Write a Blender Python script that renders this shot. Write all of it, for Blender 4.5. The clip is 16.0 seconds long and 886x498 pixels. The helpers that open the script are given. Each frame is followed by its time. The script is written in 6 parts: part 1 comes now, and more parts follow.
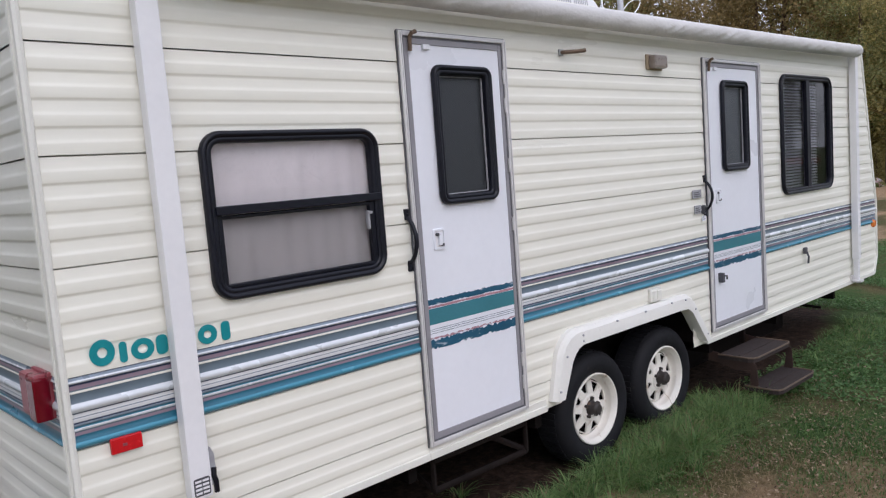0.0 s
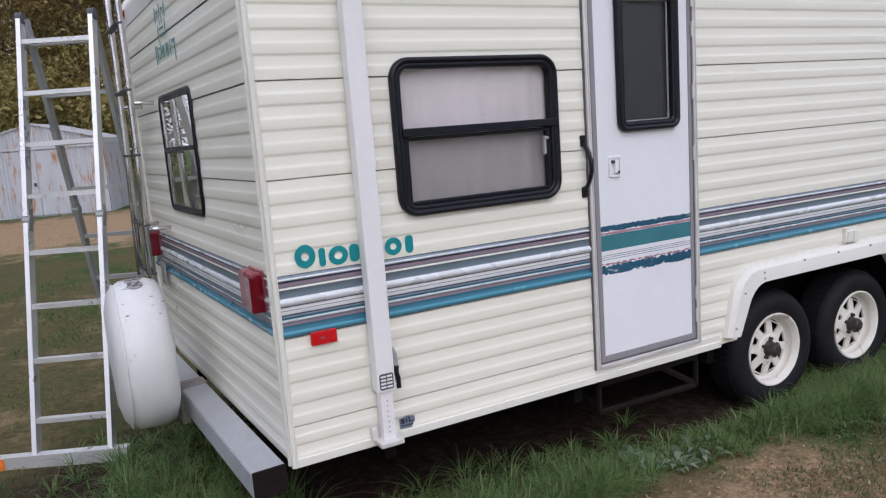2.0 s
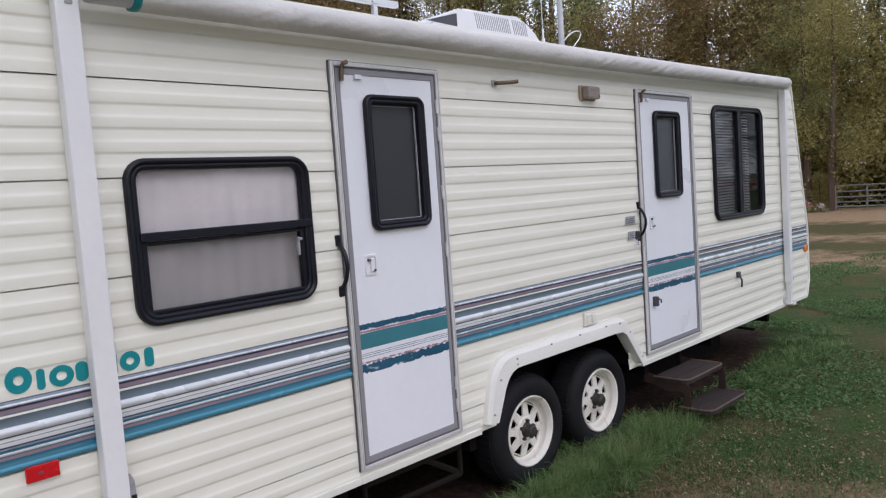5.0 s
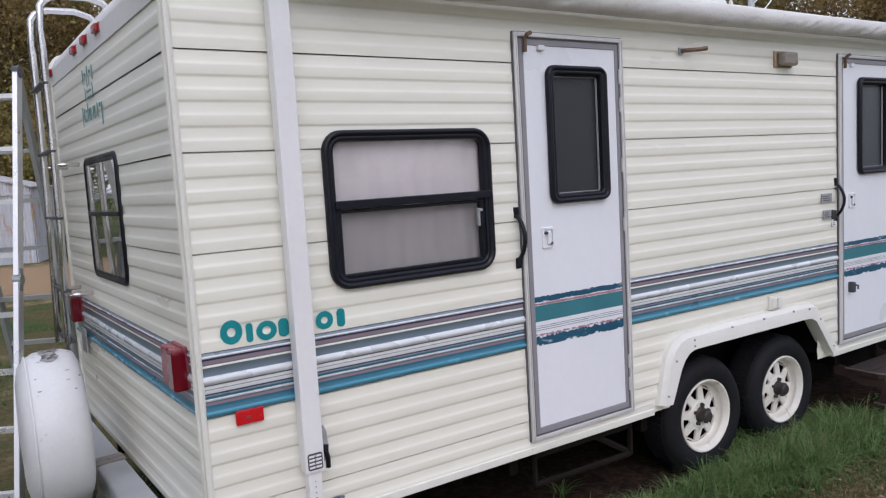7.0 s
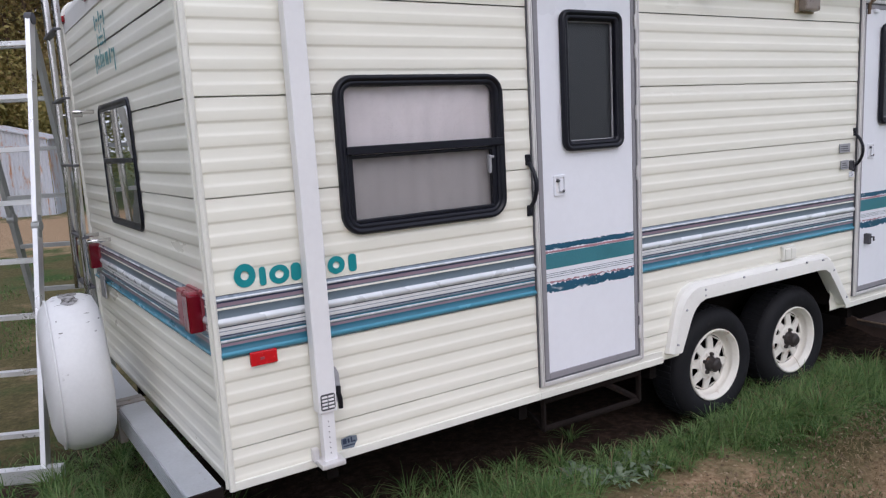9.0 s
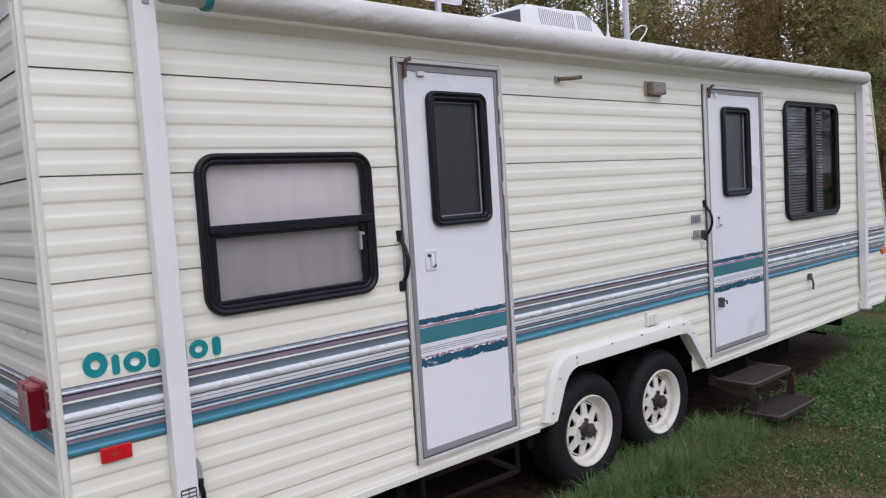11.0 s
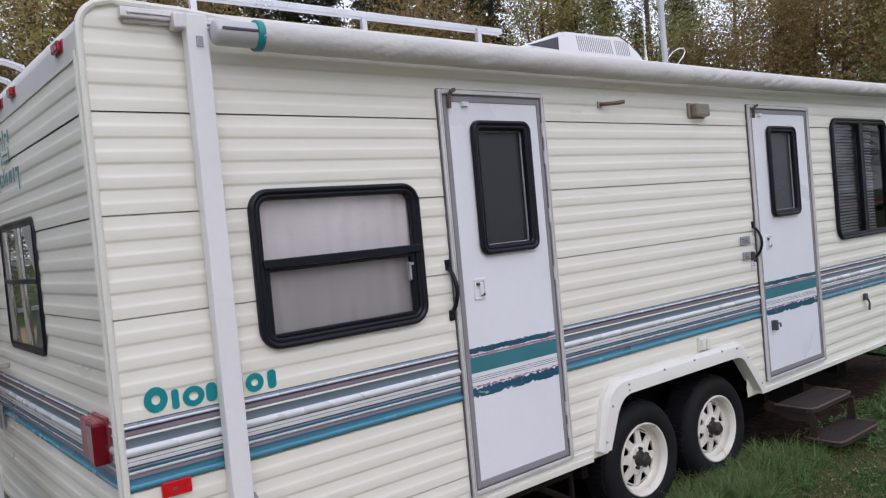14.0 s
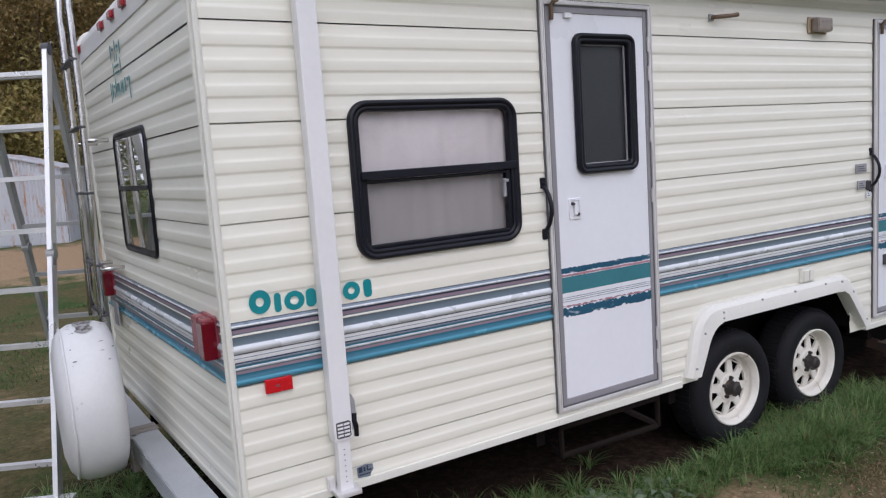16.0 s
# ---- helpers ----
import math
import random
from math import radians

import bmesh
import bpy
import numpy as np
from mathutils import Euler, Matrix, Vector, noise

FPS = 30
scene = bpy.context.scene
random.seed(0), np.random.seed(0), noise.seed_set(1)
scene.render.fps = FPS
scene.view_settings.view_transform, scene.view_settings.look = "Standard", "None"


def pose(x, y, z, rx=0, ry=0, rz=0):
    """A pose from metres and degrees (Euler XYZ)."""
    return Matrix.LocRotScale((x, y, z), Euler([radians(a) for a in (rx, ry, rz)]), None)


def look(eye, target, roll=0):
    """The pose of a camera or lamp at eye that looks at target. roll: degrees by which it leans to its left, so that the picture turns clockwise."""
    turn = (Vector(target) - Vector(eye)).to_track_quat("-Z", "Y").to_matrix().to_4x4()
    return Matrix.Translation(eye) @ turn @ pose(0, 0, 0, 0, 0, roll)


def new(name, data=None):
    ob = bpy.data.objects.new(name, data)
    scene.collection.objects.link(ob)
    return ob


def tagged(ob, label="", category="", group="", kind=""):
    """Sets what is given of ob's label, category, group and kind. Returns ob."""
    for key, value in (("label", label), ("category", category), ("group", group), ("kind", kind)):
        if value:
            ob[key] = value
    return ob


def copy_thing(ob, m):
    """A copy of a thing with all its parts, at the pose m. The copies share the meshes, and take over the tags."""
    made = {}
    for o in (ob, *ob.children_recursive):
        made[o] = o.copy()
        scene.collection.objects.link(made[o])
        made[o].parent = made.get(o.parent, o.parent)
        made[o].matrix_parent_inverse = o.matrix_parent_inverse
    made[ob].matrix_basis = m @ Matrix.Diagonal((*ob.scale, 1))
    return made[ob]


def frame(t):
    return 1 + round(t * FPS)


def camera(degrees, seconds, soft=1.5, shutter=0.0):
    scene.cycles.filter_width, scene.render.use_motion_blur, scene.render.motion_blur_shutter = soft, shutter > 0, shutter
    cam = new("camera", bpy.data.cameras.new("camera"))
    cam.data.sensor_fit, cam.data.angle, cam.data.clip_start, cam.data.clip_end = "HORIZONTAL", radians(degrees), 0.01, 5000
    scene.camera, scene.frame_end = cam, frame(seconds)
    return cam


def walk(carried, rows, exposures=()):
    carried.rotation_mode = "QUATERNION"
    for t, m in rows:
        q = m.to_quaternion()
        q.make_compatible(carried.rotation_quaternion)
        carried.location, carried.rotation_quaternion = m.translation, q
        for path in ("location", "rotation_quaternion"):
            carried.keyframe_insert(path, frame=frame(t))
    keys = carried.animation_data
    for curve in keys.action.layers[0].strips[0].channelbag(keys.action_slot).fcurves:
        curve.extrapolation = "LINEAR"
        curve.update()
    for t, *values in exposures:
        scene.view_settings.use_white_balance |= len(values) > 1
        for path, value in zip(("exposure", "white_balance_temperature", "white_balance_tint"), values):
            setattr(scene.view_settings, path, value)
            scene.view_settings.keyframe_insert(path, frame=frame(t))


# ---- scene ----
cam = camera(62.7, 16.0, soft=1.25)
# seconds, eye, target, roll
PATH = [
    (0, (-0.585, -2.559, 1.741), (0.733, -1.069, 1.539), -4.4),
    (0.5, (-0.611, -2.647, 1.732), (0.608, -1.077, 1.515), -4.3),
    (1, (-0.615, -2.646, 1.736), (0.498, -1.002, 1.491), -4.2),
    (1.5, (-0.623, -2.656, 1.74), (0.379, -0.946, 1.47), -4.3),
    (2, (-0.661, -2.66, 1.674), (0.248, -0.908, 1.351), -4.3),
    (2.2, (-0.667, -2.650, 1.680), (0.229, -0.897, 1.327), -4.0),
    (2.5, (-0.659, -2.666, 1.697), (0.247, -0.896, 1.486), -5.4),
    (3, (-0.631, -2.651, 1.728), (0.437, -0.961, 1.671), -5.7),
    (3.5, (-0.564, -2.663, 1.749), (0.703, -1.117, 1.673), -4.8),
    (3.7, (-0.545, -2.678, 1.728), (0.777, -1.18, 1.636), -4.7),
    (4.2, (-0.53, -2.69, 1.742), (0.845, -1.26, 1.618), -4.4),
    (4.75, (-0.525, -2.702, 1.75), (0.885, -1.296, 1.605), -4.1),
    (5.3, (-0.528, -2.7, 1.757), (0.848, -1.258, 1.6), -4.0),
    (5.8, (-0.54, -2.691, 1.761), (0.761, -1.18, 1.608), -4.2),
    (6, (-0.559, -2.686, 1.758), (0.698, -1.136, 1.631), -4.4),
    (6.5, (-0.597, -2.664, 1.763), (0.552, -1.031, 1.646), -4.0),
    (7, (-0.606, -2.643, 1.756), (0.458, -0.961, 1.561), -3.4),
    (7.5, (-0.606, -2.641, 1.717), (0.406, -0.946, 1.399), -2.9),
    (8, (-0.607, -2.648, 1.715), (0.397, -0.96, 1.337), -2.6),
    (8.2, (-0.601, -2.673, 1.713), (0.4, -0.983, 1.336), -2.8),
    (10.3, (-0.608, -2.666, 1.747), (0.527, -1.028, 1.572), -3.8),
    (10.5, (-0.583, -2.683, 1.749), (0.591, -1.072, 1.584), -3.8),
    (11, (-0.534, -2.704, 1.75), (0.748, -1.177, 1.603), -3.6),
    (11.5, (-0.525, -2.709, 1.753), (0.842, -1.256, 1.608), -3.3),
    (12, (-0.526, -2.707, 1.752), (0.882, -1.293, 1.618), -3.2),
    (12.5, (-0.532, -2.701, 1.758), (0.865, -1.274, 1.641), -3.6),
    (13, (-0.539, -2.692, 1.76), (0.816, -1.223, 1.67), -4.3),
    (13.5, (-0.554, -2.685, 1.757), (0.734, -1.156, 1.686), -4.9),
    (14, (-0.578, -2.671, 1.754), (0.634, -1.081, 1.694), -5.2),
    (14.5, (-0.588, -2.67, 1.754), (0.554, -1.03, 1.68), -5.2),
    (15, (-0.588, -2.667, 1.751), (0.496, -0.991, 1.635), -4.8),
    (15.5, (-0.598, -2.653, 1.744), (0.444, -0.956, 1.563), -4.4),
    (16, (-0.611, -2.638, 1.72), (0.388, -0.924, 1.473), -3.9),
]
walk(cam, [(t, look(eye, target, roll)) for t, eye, target, roll in PATH], [(t, ev, 5830, 14) for t, ev in ((0.0, 0.04), (2.0, 0.04), (3.0, -0.06), (3.5, -0.10), (6.5, -0.06), (7.5, 0.04), (8.0, 0.07), (10.5, -0.05), (12.0, -0.02), (13.0, -0.05), (14.0, -0.10), (15.0, -0.10), (16.0, 0.0))])

# ---------------------------------------------------------------- world, sun
world = bpy.data.worlds.new("overcast_sky")
scene.world = world
world.use_nodes = True
wn, wl = world.node_tree.nodes, world.node_tree.links
wn.clear()
sky = wn.new("ShaderNodeTexSky")
sky.sky_type, sky.sun_disc = "NISHITA", False
sky.sun_elevation, sky.sun_rotation = radians(42), radians(200)
sky.air_density, sky.dust_density, sky.ozone_density = 1.0, 4.0, 1.0
haze = wn.new("ShaderNodeMix")          # cloud cover: most of the blue is washed out
haze.data_type = "RGBA"
haze.inputs["Factor"].default_value = 0.72
haze.inputs["B"].default_value = (9.0, 8.9, 9.2, 1)
bg = wn.new("ShaderNodeBackground")
bg.inputs["Strength"].default_value = 0.15
wo = wn.new("ShaderNodeOutputWorld")
wl.new(sky.outputs["Color"], haze.inputs["A"])
wl.new(haze.outputs["Result"], bg.inputs["Color"])
wl.new(bg.outputs["Background"], wo.inputs["Surface"])

sun_data = bpy.data.lights.new("sun", "SUN")
sun_data.energy, sun_data.angle, sun_data.color = 0.5, radians(40), (1.0, 0.95, 0.88)
sun = new("sun", sun_data)
sun.matrix_world = look((-6, -16, 15), (0, 0, 0))

GROUND = -0.03
# ---------------------------------------------------------------- materials


def rgb(c):
    return (*c, 1) if len(c) == 3 else c


def mat(name, color, rough=0.5, metal=0.0, vary=0.12, scale=6.0, bump=0.0, bump_scale=60.0, dirt=None, dirt_at=0.62, dirt_scale=3.0,
        stretch=(1, 1, 1), spec=0.5, per_object=0.0, alpha_glow=None):
    """A surface with variation at two scales, fine relief and optional stains."""
    m = bpy.data.materials.new(name)
    m.use_nodes = True
    n, l = m.node_tree.nodes, m.node_tree.links
    b = n["Principled BSDF"]
    b.inputs["Roughness"].default_value, b.inputs["Metallic"].default_value = rough, metal
    b.inputs["Specular IOR Level"].default_value = spec
    co = n.new("ShaderNodeTexCoord")
    mp = n.new("ShaderNodeMapping")
    mp.inputs["Scale"].default_value = stretch
    l.new(co.outputs["Object"], mp.inputs["Vector"])
    big, fine = n.new("ShaderNodeTexNoise"), n.new("ShaderNodeTexNoise")
    big.inputs["Scale"].default_value, big.inputs["Detail"].default_value = scale, 6
    fine.inputs["Scale"].default_value, fine.inputs["Detail"].default_value = scale * 14, 4
    for t in (big, fine):
        l.new(mp.outputs["Vector"], t.inputs["Vector"])
    add = n.new("ShaderNodeMath")
    add.operation = "ADD"
    half = n.new("ShaderNodeMath")
    half.operation, half.inputs[1].default_value = "MULTIPLY", 0.5
    l.new(fine.outputs["Fac"], half.inputs[0])
    l.new(big.outputs["Fac"], add.inputs[0])
    l.new(half.outputs[0], add.inputs[1])
    rng = n.new("ShaderNodeMapRange")
    rng.inputs["From Min"].default_value, rng.inputs["From Max"].default_value = 0.45, 1.05
    rng.inputs["To Min"].default_value, rng.inputs["To Max"].default_value = 1 - vary, 1 + vary * 0.5
    l.new(add.outputs[0], rng.inputs["Value"])
    mul = n.new("ShaderNodeMix")
    mul.data_type, mul.blend_type = "RGBA", "MULTIPLY"
    mul.inputs["Factor"].default_value = 1
    mul.inputs["A"].default_value = rgb(color)
    l.new(rng.outputs[0], mul.inputs["B"])
    last = mul.outputs["Result"]
    if per_object:
        info = n.new("ShaderNodeObjectInfo")
        r2 = n.new("ShaderNodeMapRange")
        r2.inputs["To Min"].default_value, r2.inputs["To Max"].default_value = 1 - per_object, 1 + per_object
        l.new(info.outputs["Random"], r2.inputs["Value"])
        m2 = n.new("ShaderNodeMix")
        m2.data_type, m2.blend_type = "RGBA", "MULTIPLY"
        m2.inputs["Factor"].default_value = 1
        l.new(last, m2.inputs["A"])
        l.new(r2.outputs[0], m2.inputs["B"])
        last = m2.outputs["Result"]
    if dirt:
        dn = n.new("ShaderNodeTexNoise")
        dn.inputs["Scale"].default_value, dn.inputs["Detail"].default_value, dn.inputs["Roughness"].default_value = dirt_scale, 8, 0.65
        l.new(mp.outputs["Vector"], dn.inputs["Vector"])
        dr = n.new("ShaderNodeMapRange")
        dr.inputs["From Min"].default_value, dr.inputs["From Max"].default_value = dirt_at, dirt_at + 0.12
        l.new(dn.outputs["Fac"], dr.inputs["Value"])
        dm = n.new("ShaderNodeMix")
        dm.data_type = "RGBA"
        l.new(dr.outputs[0], dm.inputs["Factor"])
        l.new(last, dm.inputs["A"])
        dm.inputs["B"].default_value = rgb(dirt)
        last = dm.outputs["Result"]
    l.new(last, b.inputs["Base Color"])
    if bump:
        bn = n.new("ShaderNodeTexNoise")
        bn.inputs["Scale"].default_value, bn.inputs["Detail"].default_value = bump_scale, 4
        l.new(mp.outputs["Vector"], bn.inputs["Vector"])
        bp = n.new("ShaderNodeBump")
        bp.inputs["Strength"].default_value, bp.inputs["Distance"].default_value = bump, 0.01
        l.new(bn.outputs["Fac"], bp.inputs["Height"])
        l.new(bp.outputs["Normal"], b.inputs["Normal"])
    rr = n.new("ShaderNodeMapRange")
    rr.inputs["From Min"].default_value, rr.inputs["From Max"].default_value = 0.3, 0.7
    rr.inputs["To Min"].default_value, rr.inputs["To Max"].default_value = max(rough - 0.07, 0.02), min(rough + 0.09, 1)
    l.new(big.outputs["Fac"], rr.inputs["Value"])
    l.new(rr.outputs[0], b.inputs["Roughness"])
    return m


def glass_mat(name, tint, gloss_ior=1.45, rough=0.03):
    m = bpy.data.materials.new(name)
    m.use_nodes = True
    n, l = m.node_tree.nodes, m.node_tree.links
    n.clear()
    out, mix, clear, gloss, fr = (n.new("ShaderNode" + k) for k in ("OutputMaterial", "MixShader", "BsdfTransparent", "BsdfGlossy", "Fresnel"))
    fr.inputs["IOR"].default_value = gloss_ior
    clear.inputs["Color"].default_value = rgb(tint)
    gloss.inputs["Roughness"].default_value = rough
    l.new(fr.outputs[0], mix.inputs[0])
    l.new(clear.outputs[0], mix.inputs[1])
    l.new(gloss.outputs[0], mix.inputs[2])
    l.new(mix.outputs[0], out.inputs["Surface"])
    return m


CREAM = mat("cream_painted_aluminium", (0.828, 0.808, 0.715), 0.33, vary=0.05, scale=1.3, bump=0.04, bump_scale=9, dirt=(0.70, 0.68, 0.60), dirt_at=0.66, dirt_scale=1.6, stretch=(0.5, 1, 3), per_object=0.015)
TRIM = mat("cream_corner_moulding", (0.77, 0.755, 0.69), 0.4, vary=0.08, scale=4, dirt=(0.5, 0.46, 0.38), dirt_at=0.68, dirt_scale=9)
WHITE = mat("white_painted_metal", (0.80, 0.79, 0.80), 0.35, vary=0.05, scale=3, dirt=(0.62, 0.6, 0.56), dirt_at=0.68, dirt_scale=5)
FENDER = mat("chipped_off_white_paint", (0.77, 0.755, 0.71), 0.4, vary=0.06, scale=4, dirt=(0.36, 0.30, 0.24), dirt_at=0.645, dirt_scale=18)
DRUM = mat("grey_roller_drum", (0.52, 0.52, 0.54), 0.4, metal=0.2, vary=0.1, scale=6)
ROOF = mat("white_roof_sheet", (0.78, 0.77, 0.76), 0.5, vary=0.08, scale=2, dirt=(0.5, 0.48, 0.45), dirt_at=0.64)
DOORSKIN = mat("white_door_skin", (0.80, 0.81, 0.86), 0.32, vary=0.04, scale=2, bump=0.03, bump_scale=90, dirt=(0.7, 0.7, 0.7), dirt_at=0.7, dirt_scale=4)
ALU = mat("weathered_aluminium", (0.72, 0.70, 0.70), 0.38, metal=0.3, vary=0.15, scale=5, stretch=(1, 1, 0.3))
BRIGHT_ALU = mat("bright_aluminium", (0.80, 0.80, 0.82), 0.32, metal=0.62, vary=0.12, scale=7, dirt=(0.45, 0.45, 0.45), dirt_at=0.66, dirt_scale=8)
GREYSEAL = mat("grey_door_gasket", (0.10, 0.10, 0.11), 0.6, vary=0.15, scale=9)
EDGING = mat("lavender_grey_door_edging", (0.27, 0.26, 0.28), 0.45, vary=0.12, scale=7)
BLACK = mat("black_anodised_frame", (0.0055, 0.006, 0.012), 0.36, vary=0.25, scale=5, bump=0.03, spec=0.32)
RUBBER = mat("black_tyre_rubber", (0.010, 0.010, 0.0125), 0.72, vary=0.3, scale=9, bump=0.2, bump_scale=40, spec=0.25, dirt=(0.035, 0.030, 0.027), dirt_at=0.64, dirt_scale=6)
RIM = mat("cream_white_wheel_paint", (0.77, 0.735, 0.67), 0.45, vary=0.14, scale=8, dirt=(0.34, 0.22, 0.14), dirt_at=0.585, dirt_scale=12)
HUB = mat("dark_greasy_hub", (0.035, 0.028, 0.026), 0.6, vary=0.4, scale=20, dirt=(0.13, 0.06, 0.03), dirt_at=0.6, dirt_scale=20)
STEEL = mat("rusty_dark_steel", (0.016, 0.012, 0.011), 0.85, vary=0.35, scale=9, bump=0.2, spec=0.08, dirt=(0.05, 0.024, 0.016), dirt_at=0.6, dirt_scale=7)
STEP = mat("worn_step_metal", (0.046, 0.036, 0.034), 0.75, spec=0.15, vary=0.3, scale=14, bump=0.2, bump_scale=120, dirt=(0.065, 0.055, 0.05), dirt_at=0.58, dirt_scale=16)
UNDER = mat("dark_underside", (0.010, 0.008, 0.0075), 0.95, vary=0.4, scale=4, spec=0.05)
NAVY = mat("navy_stripe", (0.025, 0.04, 0.085), 0.4, vary=0.12, scale=5)
STRIPE_GREY = mat("pale_blue_grey_stripe", (0.20, 0.24, 0.29), 0.3, metal=0.25, vary=0.08, scale=5)
MAUVE = mat("mauve_stripe", (0.26, 0.19, 0.235), 0.4, vary=0.1, scale=5)
SLATE = mat("slate_green_stripe", (0.112, 0.148, 0.178), 0.34, vary=0.1, scale=5)
SILVER = mat("silver_white_stripe", (0.68, 0.705, 0.73), 0.26, metal=0.2, vary=0.06, scale=5)
PALE = mat("pale_grey_white_stripe", (0.70, 0.705, 0.715), 0.32, vary=0.06, scale=5)
TEALNAVY = mat("dark_teal_stripe", (0.022, 0.13, 0.195), 0.32, vary=0.12, scale=5)
SKYBLUE = mat("highlit_teal_blue_stripe", (0.08, 0.28, 0.39), 0.22, metal=0.15, vary=0.1, scale=5)
TEAL = mat("teal_vinyl", (0.01, 0.25, 0.28), 0.4, vary=0.12, scale=12)
DOOR_TEAL = mat("faded_teal_door_tape", (0.045, 0.19, 0.23), 0.5, vary=0.15, scale=8, dirt=(0.6, 0.65, 0.68), dirt_at=0.74, dirt_scale=40)
DOOR_NAVY = mat("peeling_navy_door_tape", (0.012, 0.085, 0.15), 0.5, vary=0.2, scale=8, dirt=(0.72, 0.74, 0.78), dirt_at=0.60, dirt_scale=26, stretch=(0.5, 1, 1.4))
DOOR_PINK = mat("faded_pink_door_tape", (0.42, 0.23, 0.27), 0.5, vary=0.2, scale=9)
RED = mat("red_lens_plastic", (0.30, 0.004, 0.010), 0.2, vary=0.2, scale=30)
DULLRED = mat("faded_red_lens", (0.27, 0.055, 0.07), 0.3, vary=0.2, scale=14)
AMBER = mat("amber_lens", (0.75, 0.2, 0.03), 0.25, vary=0.15, scale=30)
FABRIC = mat("white_awning_vinyl", (0.63, 0.61, 0.595), 0.6, vary=0.16, scale=5, bump=0.25, bump_scale=22, dirt=(0.46, 0.43, 0.38), dirt_at=0.60, dirt_scale=7, stretch=(1.0, 2, 2))
CURTAIN = mat("pinkish_white_curtain", (0.92, 0.87, 0.88), 0.85, vary=0.1, scale=6)
SCREEN = mat("grey_insect_screen", (0.24, 0.225, 0.225), 0.8, vary=0.1, scale=8)
DARKBLIND = mat("dark_grey_door_blind", (0.118, 0.128, 0.146), 0.6, vary=0.15, scale=3)
# paler copy for the entrance door: reflection on its glass put into the colour
SHEENBLIND = mat("reflection_toned_door_blind", (0.24, 0.265, 0.29), 0.6, vary=0.15, scale=3)
BLINDSLAT = mat("grey_blind_slat", (0.55, 0.57, 0.60), 0.45, vary=0.15, scale=8)
BEIGE = mat("yellowed_beige_plastic", (0.36, 0.28, 0.19), 0.5, vary=0.15, scale=20)
LENSGREY = mat("cloudy_grey_lens", (0.24, 0.20, 0.17), 0.3, vary=0.2, scale=30)
PLATE = mat("grey_printed_plate", (0.35, 0.35, 0.37), 0.45, vary=0.2, scale=30)
DARKGREY = mat("dark_grey_plastic", (0.07, 0.07, 0.08), 0.55, vary=0.2, scale=20)
BROWN_METAL = mat("rusted_brass_hook", (0.16, 0.11, 0.075), 0.55, metal=0.4, vary=0.3, scale=30)
SHEDWALL = mat("pale_grey_shed_sheet", (0.52, 0.54, 0.59), 0.55, vary=0.1, scale=1.5, dirt=(0.40, 0.18, 0.06), dirt_at=0.53, dirt_scale=2.6, stretch=(2.2, 2.2, 0.5))
PLANK = mat("pale_weathered_plank", (0.55, 0.55, 0.57), 0.6, vary=0.15, scale=5, stretch=(0.4, 3, 3))
CLEAR = glass_mat("window_glass", (0.95, 0.94, 0.95))
MIRRORED = glass_mat("reflective_rear_glass", (0.36, 0.36, 0.38), 1.46, 0.02)
CHROME = mat("polished_aluminium_tube", (0.66, 0.645, 0.64), 0.2, metal=0.95, vary=0.15, scale=6, dirt=(0.3, 0.24, 0.2), dirt_at=0.66, dirt_scale=9)
GREY_ALU = mat("dull_grey_aluminium", (0.36, 0.37, 0.37), 0.4, metal=0.4, vary=0.15, scale=5)
SMOKED = glass_mat("smoked_window_glass", (0.66, 0.66, 0.69), 1.5)
TINTED = glass_mat("tinted_window_glass", (0.64, 0.64, 0.64), rough=0.3)
BARK = mat("dark_fissured_bark", (0.13, 0.088, 0.062), 0.9, vary=0.4, scale=3, bump=0.5, bump_scale=12, stretch=(2, 2, 0.4))


def leaf_mat(name, a, b):
    """Leaves that differ one from another between two colours."""
    m = mat(name, a, 0.65, vary=0.25, scale=2)
    n, l = m.node_tree.nodes, m.node_tree.links
    geo, mix = n.new("ShaderNodeNewGeometry"), n.new("ShaderNodeMix")
    mix.data_type = "RGBA"
    bs = n["Principled BSDF"]
    old = bs.inputs["Base Color"].links[0].from_socket
    l.new(geo.outputs["Random Per Island"], mix.inputs["Factor"])
    l.new(old, mix.inputs["A"])
    mix.inputs["B"].default_value = rgb(b)
    l.new(mix.outputs["Result"], bs.inputs["Base Color"])
    # light passes through the blade
    thin, both = n.new("ShaderNodeBsdfTranslucent"), n.new("ShaderNodeMixShader")
    both.inputs[0].default_value = 0.4
    l.new(mix.outputs["Result"], thin.inputs["Color"])
    l.new(bs.outputs[0], both.inputs[1])
    l.new(thin.outputs[0], both.inputs[2])
    l.new(both.outputs[0], n["Material Output"].inputs["Surface"])
    return m


LEAF_OLIVE = leaf_mat("olive_yellow_leaves", (0.245, 0.235, 0.08), (0.53, 0.43, 0.16))
LEAF_RUST = leaf_mat("rust_brown_leaves", (0.20, 0.15, 0.06), (0.40, 0.285, 0.115))
LEAF_GREEN = leaf_mat("deep_green_leaves", (0.15, 0.185, 0.065), (0.37, 0.36, 0.14))
LEAF_FIR = leaf_mat("dark_fir_needles", (0.05, 0.062, 0.038), (0.15, 0.135, 0.07))
GRASS = leaf_mat("long_green_grass", (0.05, 0.13, 0.030), (0.26, 0.37, 0.13))
DRYGRASS = leaf_mat("short_dry_grass", (0.17, 0.13, 0.06), (0.33, 0.24, 0.14))
